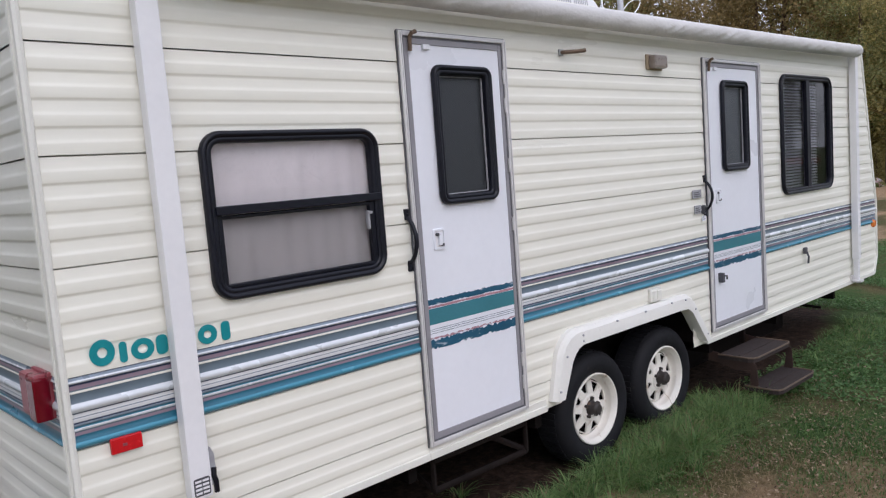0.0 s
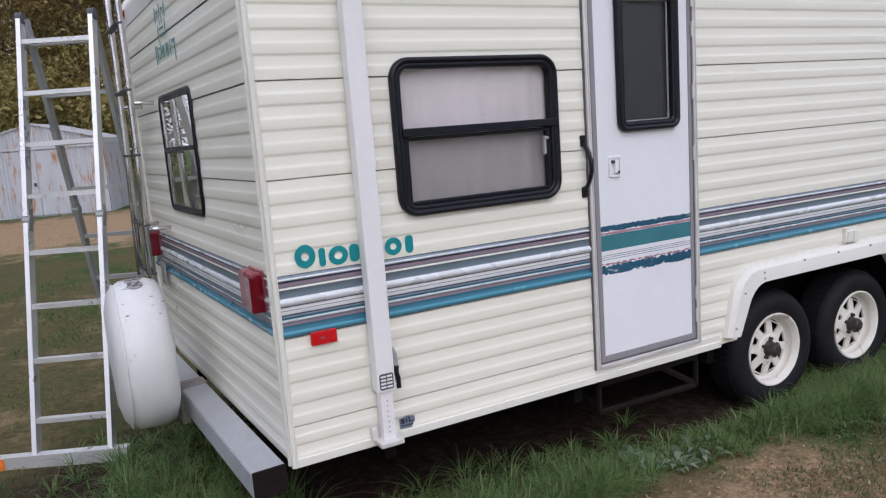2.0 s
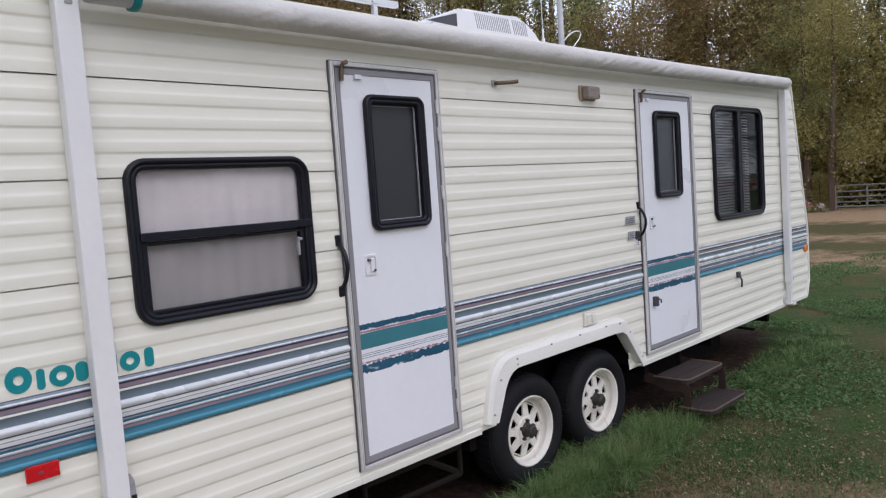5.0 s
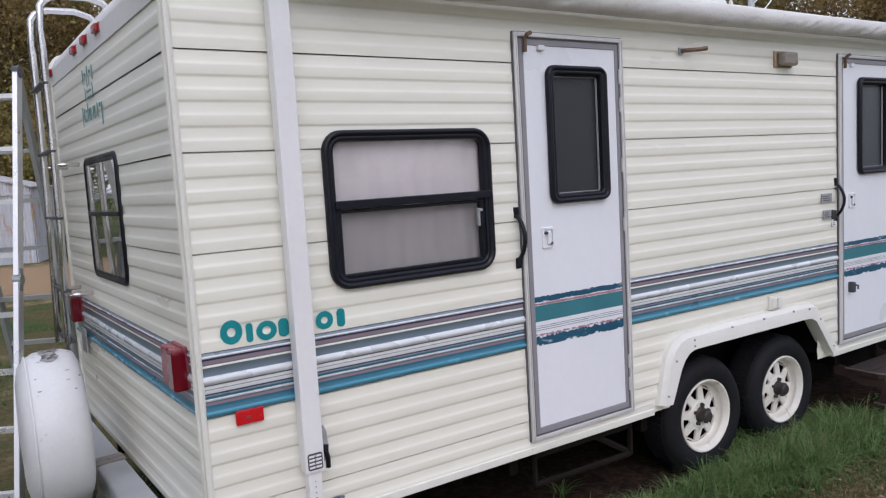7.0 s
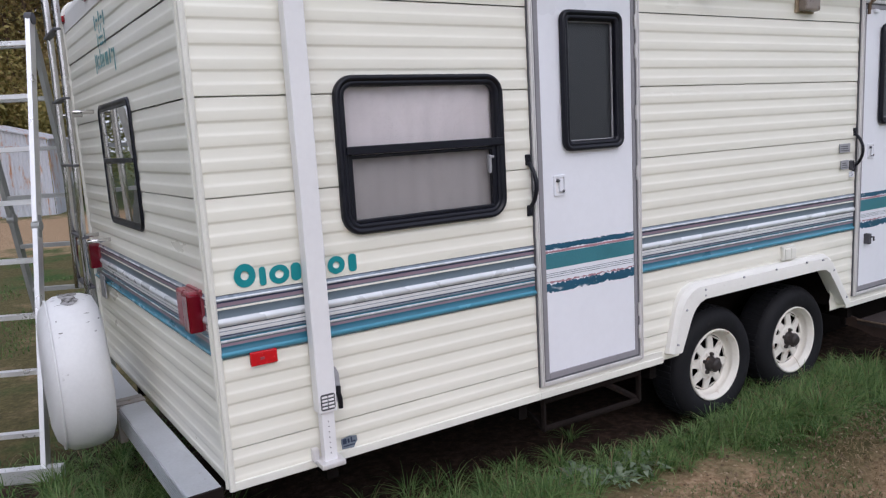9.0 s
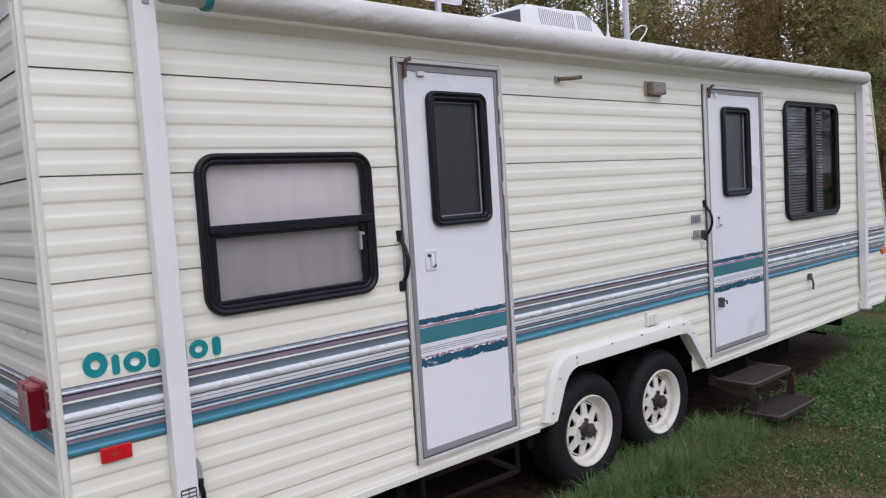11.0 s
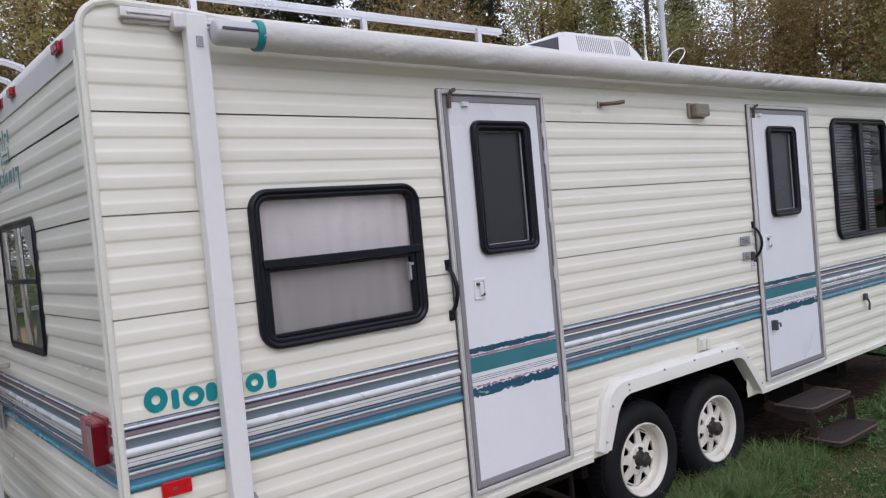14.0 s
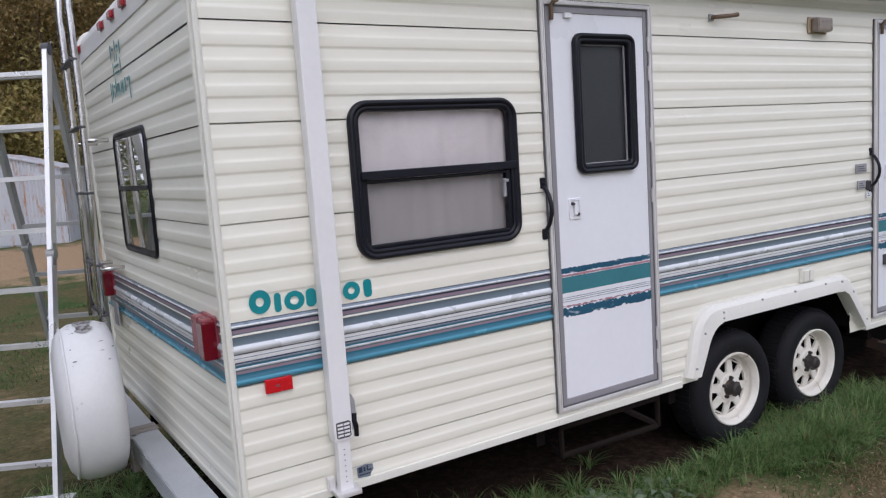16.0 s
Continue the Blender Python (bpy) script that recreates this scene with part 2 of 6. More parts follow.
LAWN = leaf_mat("short_lawn_grass", (0.036, 0.10, 0.021), (0.15, 0.23, 0.07))
LITTER = leaf_mat("dead_leaf_crumbs", (0.10, 0.06, 0.035), (0.50, 0.38, 0.26))
CLOVER = leaf_mat("bright_clover_leaves", (0.042, 0.115, 0.028), (0.175, 0.285, 0.10))
WEED = leaf_mat("grey_green_weed_leaves", (0.16, 0.22, 0.14), (0.34, 0.40, 0.28))


def ground_mat():
    m = bpy.data.materials.new("worn_lawn_ground")
    m.use_nodes = True
    n, l = m.node_tree.nodes, m.node_tree.links
    b = n["Principled BSDF"]
    b.inputs["Roughness"].default_value = 0.95
    b.inputs["Specular IOR Level"].default_value = 0.15
    co = n.new("ShaderNodeTexCoord")

    def tex(scale, detail, rough=0.6):
        t = n.new("ShaderNodeTexNoise")
        t.inputs["Scale"].default_value, t.inputs["Detail"].default_value, t.inputs["Roughness"].default_value = scale, detail, rough
        l.new(co.outputs["Object"], t.inputs["Vector"])
        return t.outputs["Fac"]

    def ramp(src, stops):
        r = n.new("ShaderNodeValToRGB")
        e = r.color_ramp.elements
        e[0].position, e[0].color = stops[0][0], rgb(stops[0][1])
        e[1].position, e[1].color = stops[-1][0], rgb(stops[-1][1])
        for p, c in stops[1:-1]:
            x = e.new(p)
            x.color = rgb(c)
        l.new(src, r.inputs["Fac"])
        return r.outputs["Color"]

    def mixc(f, a, c):
        x = n.new("ShaderNodeMix")
        x.data_type = "RGBA"
        l.new(f, x.inputs["Factor"])
        l.new(a, x.inputs["A"])
        l.new(c, x.inputs["B"])
        return x.outputs["Result"]

    soil = ramp(tex(26, 10, 0.75), [(0.28, (0.06, 0.035, 0.02)), (0.43, (0.26, 0.172, 0.10)), (0.6, (0.42, 0.30, 0.19)), (0.78, (0.52, 0.40, 0.29))])
    turf = ramp(tex(30, 10, 0.75), [(0.3, (0.015, 0.030, 0.009)), (0.48, (0.038, 0.073, 0.019)), (0.62, (0.072, 0.108, 0.033)), (0.8, (0.15, 0.16, 0.07))])
    # bare dirt round the parking place, grass further off with dry strips across it
    sep = n.new("ShaderNodeSeparateXYZ")
    l.new(co.outputs["Object"], sep.inputs[0])

    def mth(op, a, c):
        x = n.new("ShaderNodeMath")
        x.operation = op
        for i, v in enumerate((a, c)):
            if isinstance(v, (int, float)):
                x.inputs[i].default_value = v
            else:
                l.new(v, x.inputs[i])
        return x.outputs[0]

    def spot(cx, cy, rx, ry):
        dx, dy = mth("DIVIDE", mth("SUBTRACT", sep.outputs[0], cx), rx), mth("DIVIDE", mth("SUBTRACT", sep.outputs[1], cy), ry)
        d = mth("ADD", mth("MULTIPLY", dx, dx), mth("MULTIPLY", dy, dy))
        return mth("SUBTRACT", 1.0, mth("MINIMUM", d, 1.0))

    bare = mth("MAXIMUM", mth("MULTIPLY", spot(1.55, -2.25, 2.95, 2.35), 1.35), mth("MAXIMUM", spot(29, 4, 6.0, 60), mth("MAXIMUM", spot(-1.2, 17.0, 9, 6.0), mth("MAXIMUM", mth("MULTIPLY", spot(14.6, 2, 2.4, 30), 0.55), mth("MULTIPLY", spot(19.4, 2, 2.0, 40), 0.5)))))
    bare = mth("MAXIMUM", bare, mth("MULTIPLY", spot(-2.2, 4.0, 4.0, 6.0), 0.25))
    patch = mth("ADD", mth("MULTIPLY", bare, 0.9), mth("MULTIPLY", mth("SUBTRACT", tex(1.3, 8, 0.7), 0.5), 1.6))
    rr = n.new("ShaderNodeMapRange")
    rr.inputs["From Min"].default_value, rr.inputs["From Max"].default_value = 0.22, 0.62
    l.new(patch, rr.inputs["Value"])
    olive = ramp(tex(24, 9, 0.75), [(0.3, (0.035, 0.032, 0.014)), (0.5, (0.092, 0.080, 0.035)), (0.66, (0.145, 0.122, 0.056)), (0.85, (0.24, 0.19, 0.10))])   # grass gone yellow
    orr = n.new("ShaderNodeMapRange")
    orr.inputs["From Min"].default_value, orr.inputs["From Max"].default_value = 0.46, 0.60
    l.new(mth("ADD", tex(0.9, 7, 0.65), mth("MULTIPLY", mth("ADD", spot(-2.6, 5.0, 4.5, 9.0), spot(22, 2, 13, 60)), 0.19)), orr.inputs["Value"])
    turf = mixc(orr.outputs[0], turf, olive)
    shaded_earth = ramp(tex(20, 8, 0.7), [(0.3, (0.008, 0.0055, 0.004)), (0.5, (0.034, 0.021, 0.015)), (0.72, (0.085, 0.052, 0.038))])   # bare brown earth below the trailer, its shade darkened into the colour
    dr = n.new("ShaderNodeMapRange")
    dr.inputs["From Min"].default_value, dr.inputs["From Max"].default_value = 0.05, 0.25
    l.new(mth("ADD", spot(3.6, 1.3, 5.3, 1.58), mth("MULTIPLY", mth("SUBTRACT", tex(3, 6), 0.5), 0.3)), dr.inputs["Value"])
    l.new(mixc(dr.outputs[0], mixc(rr.outputs[0], turf, soil), shaded_earth), b.inputs["Base Color"])
    bp = n.new("ShaderNodeBump")
    bp.inputs["Strength"].default_value, bp.inputs["Distance"].default_value = 0.7, 0.02
    l.new(tex(45, 8, 0.7), bp.inputs["Height"])
    l.new(bp.outputs["Normal"], b.inputs["Normal"])
    return m


GROUND_MAT = ground_mat()

# ---------------------------------------------------------------- mesh helpers


def world_of(ob):
    m = ob.matrix_parent_inverse @ ob.matrix_basis
    return world_of(ob.parent) @ m if ob.parent else ob.matrix_basis.copy()


def part(name, bm, material, parent=None, label="", smooth=False):
    """Links a bmesh as one mesh object; under a parent its coordinates stay those of the world."""
    bmesh.ops.recalc_face_normals(bm, faces=bm.faces)
    me = bpy.data.meshes.new(name)
    if smooth:
        for f in bm.faces:
            f.smooth = True
    bm.to_mesh(me)
    bm.free()
    for m in material if isinstance(material, (list, tuple)) else (material,):
        me.materials.append(m)
    ob = new(name, me)
    if parent:
        ob.parent = parent
        ob.matrix_parent_inverse = world_of(parent).inverted()
    if label:
        ob["label"] = label
    return ob


def thing(name, at, label, category, group="", kind=""):
    ob = new(name)
    ob.location = at
    ob.empty_display_size = 0.1
    return tagged(ob, label, category, group, kind)


def box(bm, x0, x1, y0, y1, z0, z1, bevel=0.0, m=None):
    made = bmesh.ops.create_cube(bm, size=1)["verts"]
    bmesh.ops.transform(bm, matrix=Matrix.Translation(((x0 + x1) / 2, (y0 + y1) / 2, (z0 + z1) / 2)) @ Matrix.Diagonal((x1 - x0, y1 - y0, z1 - z0, 1)), verts=made)
    if bevel:
        edges = list({e for v in made for e in v.link_edges})
        made = bmesh.ops.bevel(bm, geom=edges, offset=bevel, segments=2, affect="EDGES", profile=0.6)["verts"]
    if m is not None:
        bmesh.ops.transform(bm, matrix=m, verts=list({v for v in made}))
    return made


def tube(bm, pts, r, seg=10, closed=False, caps=True, flat=None):
    """A round bar along a line of points (flat: second half-width for a flattened bar)."""
    pts = [Vector(p) for p in pts]
    rings, up = [], None
    for i, p in enumerate(pts):
        a = pts[i - 1] if i else (pts[-1] if closed else p)
        c = pts[i + 1] if i + 1 < len(pts) else (pts[0] if closed else p)
        d = (c - a).normalized()
        if up is None:
            up = Vector((0, 0, 1)) if abs(d.z) < 0.9 else Vector((0, 1, 0))
        side = d.cross(up).normalized()
        up = side.cross(d).normalized()
        rings.append([bm.verts.new(p + side * math.cos(t) * r + up * math.sin(t) * (flat or r)) for t in (2 * math.pi * k / seg for k in range(seg))])
    for i in range(len(rings) if closed else len(rings) - 1):
        a, c = rings[i], rings[(i + 1) % len(rings)]
        for k in range(seg):
            bm.faces.new((a[k], a[(k + 1) % seg], c[(k + 1) % seg], c[k]))
    if caps and not closed:
        bm.faces.new(rings[0][::-1])
        bm.faces.new(rings[-1])


def lathe(bm, profile, origin, axis="Y", seg=40, closed=False):
    """Turns (radius, along) pairs round an axis through origin."""
    o = Vector(origin)
    rings = []
    for r, h in profile:
        ring = []
        for k in range(seg):
            t = 2 * math.pi * k / seg
            c, s = r * math.cos(t), r * math.sin(t)
            ring.append(bm.verts.new(o + Vector({"Y": (c, h, s), "X": (h, c, s), "Z": (c, s, h)}[axis])))
        rings.append(ring)
    for i in range(len(rings) if closed else len(rings) - 1):
        a, c = rings[i], rings[(i + 1) % len(rings)]
        for k in range(seg):
            bm.faces.new((a[k], a[(k + 1) % seg], c[(k + 1) % seg], c[k]))
    return rings


def round_rect(x0, x1, z0, z1, r, n=6):
    pts = []
    for cx, cz, a in ((x1 - r, z1 - r, 0), (x0 + r, z1 - r, 90), (x0 + r, z0 + r, 180), (x1 - r, z0 + r, 270)):
        for k in range(n + 1):
            t = radians(a + 90 * k / n)
            pts.append((cx + r * math.cos(t), cz + r * math.sin(t)))
    return pts


def ring_frame(bm, outer, inner, y_back, y_front, lip=0.0, at=None):
    """A frame between two outlines of equal count, with its outer edge sloped by lip. at maps (u, y, z) to the world."""
    at = at or (lambda u, y, z: (u, y, z))
    n = len(outer)
    cx = sum(p[0] for p in outer) / n
    cz = sum(p[1] for p in outer) / n

    def pull(p, d):
        v = Vector((p[0] - cx, p[1] - cz))
        return (p[0] - d * (1 if v.x > 0 else -1), p[1] - d * (1 if v.y > 0 else -1))

    loops = [[bm.verts.new(at(p[0], y_back, p[1])) for p in inner], [bm.verts.new(at(p[0], min(y_back, -0.0078), p[1])) for p in outer], [bm.verts.new(at(*(lambda q: (q[0], y_front, q[1]))(pull(p, lip)))) for p in outer],
             [bm.verts.new(at(*(lambda q: (q[0], y_front, q[1]))(pull(p, -lip * 0.5)))) for p in inner], [bm.verts.new(at(p[0], y_back + 0.012, p[1])) for p in inner]]
    for a, c in zip(loops, loops[1:]):
        for k in range(n):
            bm.faces.new((a[k], a[(k + 1) % n], c[(k + 1) % n], c[k]))


def pane(bm, pts, y, at=None):
    at = at or (lambda u, yy, z: (u, yy, z))
    bm.faces.new([bm.verts.new(at(p[0], y, p[1])) for p in pts])


def prism(bm, pts, y0, y1, at=None):
    """A flat outline in x and z, extruded from y0 to y1."""
    at = at or (lambda u, y, z: (u, y, z))
    a, c = ([bm.verts.new(at(p[0], y, p[1])) for p in pts] for y in (y0, y1))
    bm.faces.new(a)
    bm.faces.new(c[::-1])
    for k in range(len(pts)):
        bm.faces.new((a[k], c[k], c[(k + 1) % len(pts)], a[(k + 1) % len(pts)]))


# ---------------------------------------------------------------- trailer
WIDTH, SKEW = 2.40, -0.15 / 2.40       # the rear wall runs a little out of square
REAR_LEN = math.hypot(WIDTH, WIDTH * SKEW)
RD = Vector((SKEW, 1, 0)).normalized()          # along the rear wall
RN = Vector((-1, SKEW, 0)).normalized()         # out of the rear wall
TOP, BOT, CORNER = 2.635, 0.432, 0.11


def side_at(u, y, z):
    return (u, y, z)


def rear_at(u, y, z):
    """u along the rear wall from the near corner, y negative outwards."""
    p = RD * u - RN * y
    return (p.x, p.y, z)


def front_x(z):
    if z > 1.14:
        return 7.49 - (z - 1.14) * 0.235
    return 7.49 - max(0.0, 0.60 - z) * 0.45


def rear_x(z):
    zc = TOP - CORNER
    return CORNER - math.sqrt(max(CORNER**2 - (z - zc) ** 2, 0)) if z > zc else 0.0


# NAVY at 1.178 and 1.061 paints shadow lines, SILVER at 1.1667 a highlight
STRIPES = [(1.178, NAVY), (1.1757, STRIPE_GREY), (1.1667, SILVER), (1.157, NAVY), (1.149, MAUVE), (1.136, SLATE), (1.131, CREAM), (1.123, SLATE), (1.091, SILVER), (1.061, NAVY), (1.0562, PALE), (1.0445, STRIPE_GREY), (1.0415, PALE),
           # SKYBLUE at 0.963 paints a highlight, TEALNAVY at 0.945 the shade beneath it
           (1.028, NAVY), (1.0225, STRIPE_GREY), (1.0145, TEALNAVY), (1.008, SILVER), (0.999, SLATE), (0.994, MAUVE), (0.984, TEALNAVY), (0.963, SKYBLUE), (0.945, TEALNAVY), (0.936, CREAM)]
# rounded mouldings pressed into the striped sheet: height, relief
MOULDING = [(1.178, 0.0), (1.172, 0.003), (1.1667, 0.005), (1.162, 0.0085), (1.157, 0.005), (1.153, 0.001), (1.131, 0.001), (1.128, 0.003), (1.123, 0.001), (1.096, 0.001), (1.090, 0.006), (1.083, 0.012), (1.076, 0.0145), (1.068, 0.013),
            (1.061, 0.007), (1.0562, 0.002), (1.050, 0.003), (1.035, 0.004), (1.025, 0.001), (1.018, 0.004), (1.014, 0.001), (1.0095, 0.002), (1.004, 0.005), (0.999, 0.001), (0.981, 0.002), (0.970, 0.001), (0.966, 0.006), (0.960, 0.012),
            (0.953, 0.0145), (0.946, 0.012), (0.940, 0.006), (0.936, 0.0015)]
STRIPE_MATS = [CREAM, PALE, NAVY, STRIPE_GREY, MAUVE, SLATE, SILVER, TEALNAVY, SKYBLUE]


def stripe_of(z):
    found = CREAM
    for top, m in STRIPES:
        if z < top:
            found = m
    return STRIPE_MATS.index(found)


def panel_profile(z1, z0):
    """(z, relief) down one sheet of siding: a lapped top edge and flat-topped ribs."""
    if abs(z1 - 1.178) < 0.01:          # the striped sheet
        mz, md = [z for z, _ in MOULDING][::-1], [d for _, d in MOULDING][::-1]
        return [(z, float(np.interp(z, mz, md))) for z in sorted({z for z, _ in MOULDING} | {z for z, _ in STRIPES}, reverse=True)]
    out = [(z1, -0.010), (z1 - 0.003, -0.009), (z1 - 0.0042, 0.0)]
    unit = 0.0897
    n = max(1, round((z1 - z0) / unit))
    unit = (z1 - z0) / n
    for k in range(n):
        t = z1 - k * unit
        out += [(t - f * unit, d) for f, d in ((0.075, 0.0), (0.10, 0.0), (0.24, 0.0005), (0.40, 0.0013), (0.46, 0.0019), (0.49, 0.0026), (0.55, 0.0043), (0.58, 0.0047), (0.62, 0.0048), (0.75, 0.0047), (0.93, 0.0043), (0.965, 0.0038), (0.985, 0.0030)) if f < 0.95 or k < n - 1]
        if k < n - 1:
            out.append((t - 1.04 * unit, 0.0005))
    out.append((z0 + 0.001, 0.0038))
    return out


def siding(parent, at, start, end, z1, z0, holes, name="siding_panel"):
    """One sheet between start(z) and end(z), with holes (u0, u1, z0, z1) left open."""
    prof = panel_profile(z1, z0)
    zs = sorted({round(z, 4) for z, _ in prof} | {round(h, 4) for o in holes for h in o[2:] if z0 < h < z1}, reverse=True)
    pz, pd = [z for z, _ in prof][::-1], [d for _, d in prof][::-1]
    a_min, b_max = max(start(z) for z in zs), min(end(z) for z in zs)
    cuts = sorted({u for o in holes for u in o[:2] if a_min < u < b_max and o[2] < z1 and o[3] > z0})
    bm = bmesh.new()
    rows = []
    for z in zs:
        us = [start(z), *cuts, end(z)]
        d = float(np.interp(z, pz, pd))
        rows.append([bm.verts.new(at(u, -d, z)) for u in us])
    for i in range(len(zs) - 1):
        zm = (zs[i] + zs[i + 1]) / 2
        us = [start(zm), *cuts, end(zm)]
        for k in range(len(us) - 1):
            um = (us[k] + us[k + 1]) / 2
            if any(o[0] < um < o[1] and o[2] < zm < o[3] for o in holes):
                continue
            f = bm.faces.new((rows[i][k], rows[i + 1][k], rows[i + 1][k + 1], rows[i][k + 1]))
            f.material_index = stripe_of(zm)
    bmesh.ops.delete(bm, geom=[v for v in bm.verts if not v.link_faces], context="VERTS")
    # a sheet that an opening cuts in two becomes two pieces
    left = set(bm.faces)
    while left:
        todo = [left.pop()]
        piece = []
        while todo:
            f = todo.pop()
            piece.append(f)
            for e in f.edges:
                for g in e.link_faces:
                    if g in left:
                        left.remove(g)
                        todo.append(g)
        one, made = bmesh.new(), {}
        for f in piece:
            vs = []
            for v in f.verts:
                if v not in made:
                    made[v] = one.verts.new(v.co)
                vs.append(made[v])
            nf = one.faces.new(vs)
            nf.material_index = f.material_index
        sheet = part(name, one, STRIPE_MATS, parent, smooth=True)
        sheet.data.set_sharp_from_angle(angle=radians(70))
    bm.free()


trailer = thing("travel_trailer", (3.6, 1.2, GROUND), "cream ribbed-aluminium travel trailer with teal and navy stripes parked on grass", "travel trailer")

SHEETS = [TOP, 2.255, 1.896, 1.537, 1.178, 0.936, 0.585, BOT]
D1, D2 = (1.492, 2.178, 0.482, 2.390), (4.145, 4.986, 0.490, 2.396)
W1, W3 = (0.530, 1.333, 1.335, 1.965), (5.345, 6.372, 1.365, 2.335)
ARCH = [(2.47, 3.90, 0.0, 0.75), (2.57, 3.80, 0.0, 0.795)]
HOLES = [(D1[0] + 0.01, D1[1] - 0.01, D1[2] + 0.01, D1[3] - 0.01), (D2[0] + 0.01, D2[1] - 0.01, D2[2] + 0.01, D2[3] - 0.01), (W1[0] + 0.04, W1[1] - 0.04, W1[2] + 0.04, W1[3] - 0.04),
         (W3[0] + 0.04, W3[1] - 0.04, W3[2] + 0.04, W3[3] - 0.04), *ARCH]
RW = (0.895, 1.62, 1.345, 1.966)

side_wall = new("side_wall")
side_wall.parent = trailer
side_wall.matrix_parent_inverse = world_of(trailer).inverted()
rear_wall = new("rear_wall")
rear_wall.parent = trailer
rear_wall.matrix_parent_inverse = world_of(trailer).inverted()
for z1, z0 in zip(SHEETS, SHEETS[1:]):
    for a, c in ((None, D1[0] + 0.01), (D1[1] - 0.01, D2[0] + 0.01), (D2[1] - 0.01, None)):
        if z1 > 2.39:                   # the top sheet runs over both doors in one length
            if a is None:
                siding(side_wall, side_at, rear_x, front_x, z1, z0, HOLES)
            continue
        siding(side_wall, side_at, (lambda z, a=a: a) if a else rear_x, (lambda z, c=c: c) if c else front_x, z1, z0, HOLES)
    siding(rear_wall, rear_at, lambda z: 0.012, lambda z: REAR_LEN, min(z1, 2.445), z0, [(RW[0] + 0.03, RW[1] - 0.03, RW[2] + 0.03, RW[3] - 0.03)])

bm = bmesh.new()
box(bm, 0.012, REAR_LEN, -0.006, 0.012, 2.441, 2.535, 0.002)
for v in bm.verts:
    v.co = Vector(rear_at(v.co.x, v.co.y, v.co.z))
part("top_fascia", bm, ROOF, rear_wall, "smooth white metal band under the roof edge")

# roof, carried round the rear and front corners
outline = [(rear_x(z), z) for z in np.linspace(TOP - CORNER + 0.012, TOP, 9)] + [(x, TOP - 0.012 - 0.02 * min(1, (x - 0.3) / 0.6)) for x in np.linspace(0.5, 6.9, 12)] + [(7.05, 2.60), (front_x(2.56) + 0.005, 2.55)]
bm = bmesh.new()
rows = []
for k in range(13):
    y = WIDTH * k / 12
    crown = 0.07 * math.sin(math.pi * k / 12)
    rows.append([bm.verts.new((x + (y * SKEW if x < 0.6 else y * SKEW * max(0, (3 - x) / 2.4) if x < 3 else 0), y, z + crown * min(1, max(0, (x - 0.0) / 0.25)) - 0.004)) for x, z in outline])
for a, c in zip(rows, rows[1:]):
    for k in range(len(a) - 1):
        bm.faces.new((a[k], a[k + 1], c[k + 1], c[k]))
roof = part("roof", bm, ROOF, trailer, "white sheet roof with rounded rear edge", smooth=True)

for z in np.arange(0.52, 2.45, 0.155):
    bm = bmesh.new()
    lathe(bm, [(0.0005, -0.0195), (0.003, -0.019), (0.0035, -0.014)], (0.0, 0, float(z)), "Y", 7)
    part("moulding_screw", bm, TRIM, trailer)
# far wall, front wall and floor close the body
bm = bmesh.new()
n = 14
zs = np.linspace(BOT, TOP, n)
for z, zz in zip(zs, zs[1:]):
    bm.faces.new([bm.verts.new(p) for p in ((SKEW * WIDTH, WIDTH, z), (front_x(z), WIDTH, z), (front_x(zz), WIDTH, zz), (SKEW * WIDTH + rear_x(zz), WIDTH, zz))])
part("far_wall", bm, CREAM, trailer)
bm = bmesh.new()
for z, zz in zip(zs, zs[1:]):
    bm.faces.new([bm.verts.new(p) for p in ((front_x(z), 0, z), (front_x(z), WIDTH, z), (front_x(zz), WIDTH, zz), (front_x(zz), 0, zz))])
part("front_wall", bm, CREAM, trailer)
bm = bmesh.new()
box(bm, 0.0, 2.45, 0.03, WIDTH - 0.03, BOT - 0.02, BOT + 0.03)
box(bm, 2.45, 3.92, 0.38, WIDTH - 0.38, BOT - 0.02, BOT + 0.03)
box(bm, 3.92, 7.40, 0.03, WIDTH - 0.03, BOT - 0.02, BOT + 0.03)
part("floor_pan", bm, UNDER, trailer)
# unseen block added below the floor to keep far-side daylight out
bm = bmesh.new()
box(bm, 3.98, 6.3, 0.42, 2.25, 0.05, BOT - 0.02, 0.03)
part("under_shade_block", bm, UNDER, trailer)
# second unseen light-blocking box, under the rear half
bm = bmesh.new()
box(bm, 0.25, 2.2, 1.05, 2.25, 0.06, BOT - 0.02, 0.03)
part("under_shade_block", bm, UNDER, trailer)

# mouldings: rear corner up and over the roof edge, front corner, bottom edge
bm = bmesh.new()
arc = [(0.0, BOT - 0.01), (0.0, 1.0), (0.0, 2.0)] + [(rear_x(z), z) for z in np.linspace(TOP - CORNER, TOP, 8)] + [(0.35, TOP - 0.006), (0.6, TOP - 0.03), (3.5, TOP - 0.045), (7.0, TOP - 0.045)]
tube(bm, [(x, -0.004, z) for x, z in arc], 0.0135, 8)
part("corner_moulding", bm, TRIM, trailer)
bm = bmesh.new()
tube(bm, [(-0.012, 0.016, BOT - 0.005), (-0.012, 0.016, 2.46)], 0.009, 6)
part("corner_moulding", bm, TRIM, trailer)
bm = bmesh.new()
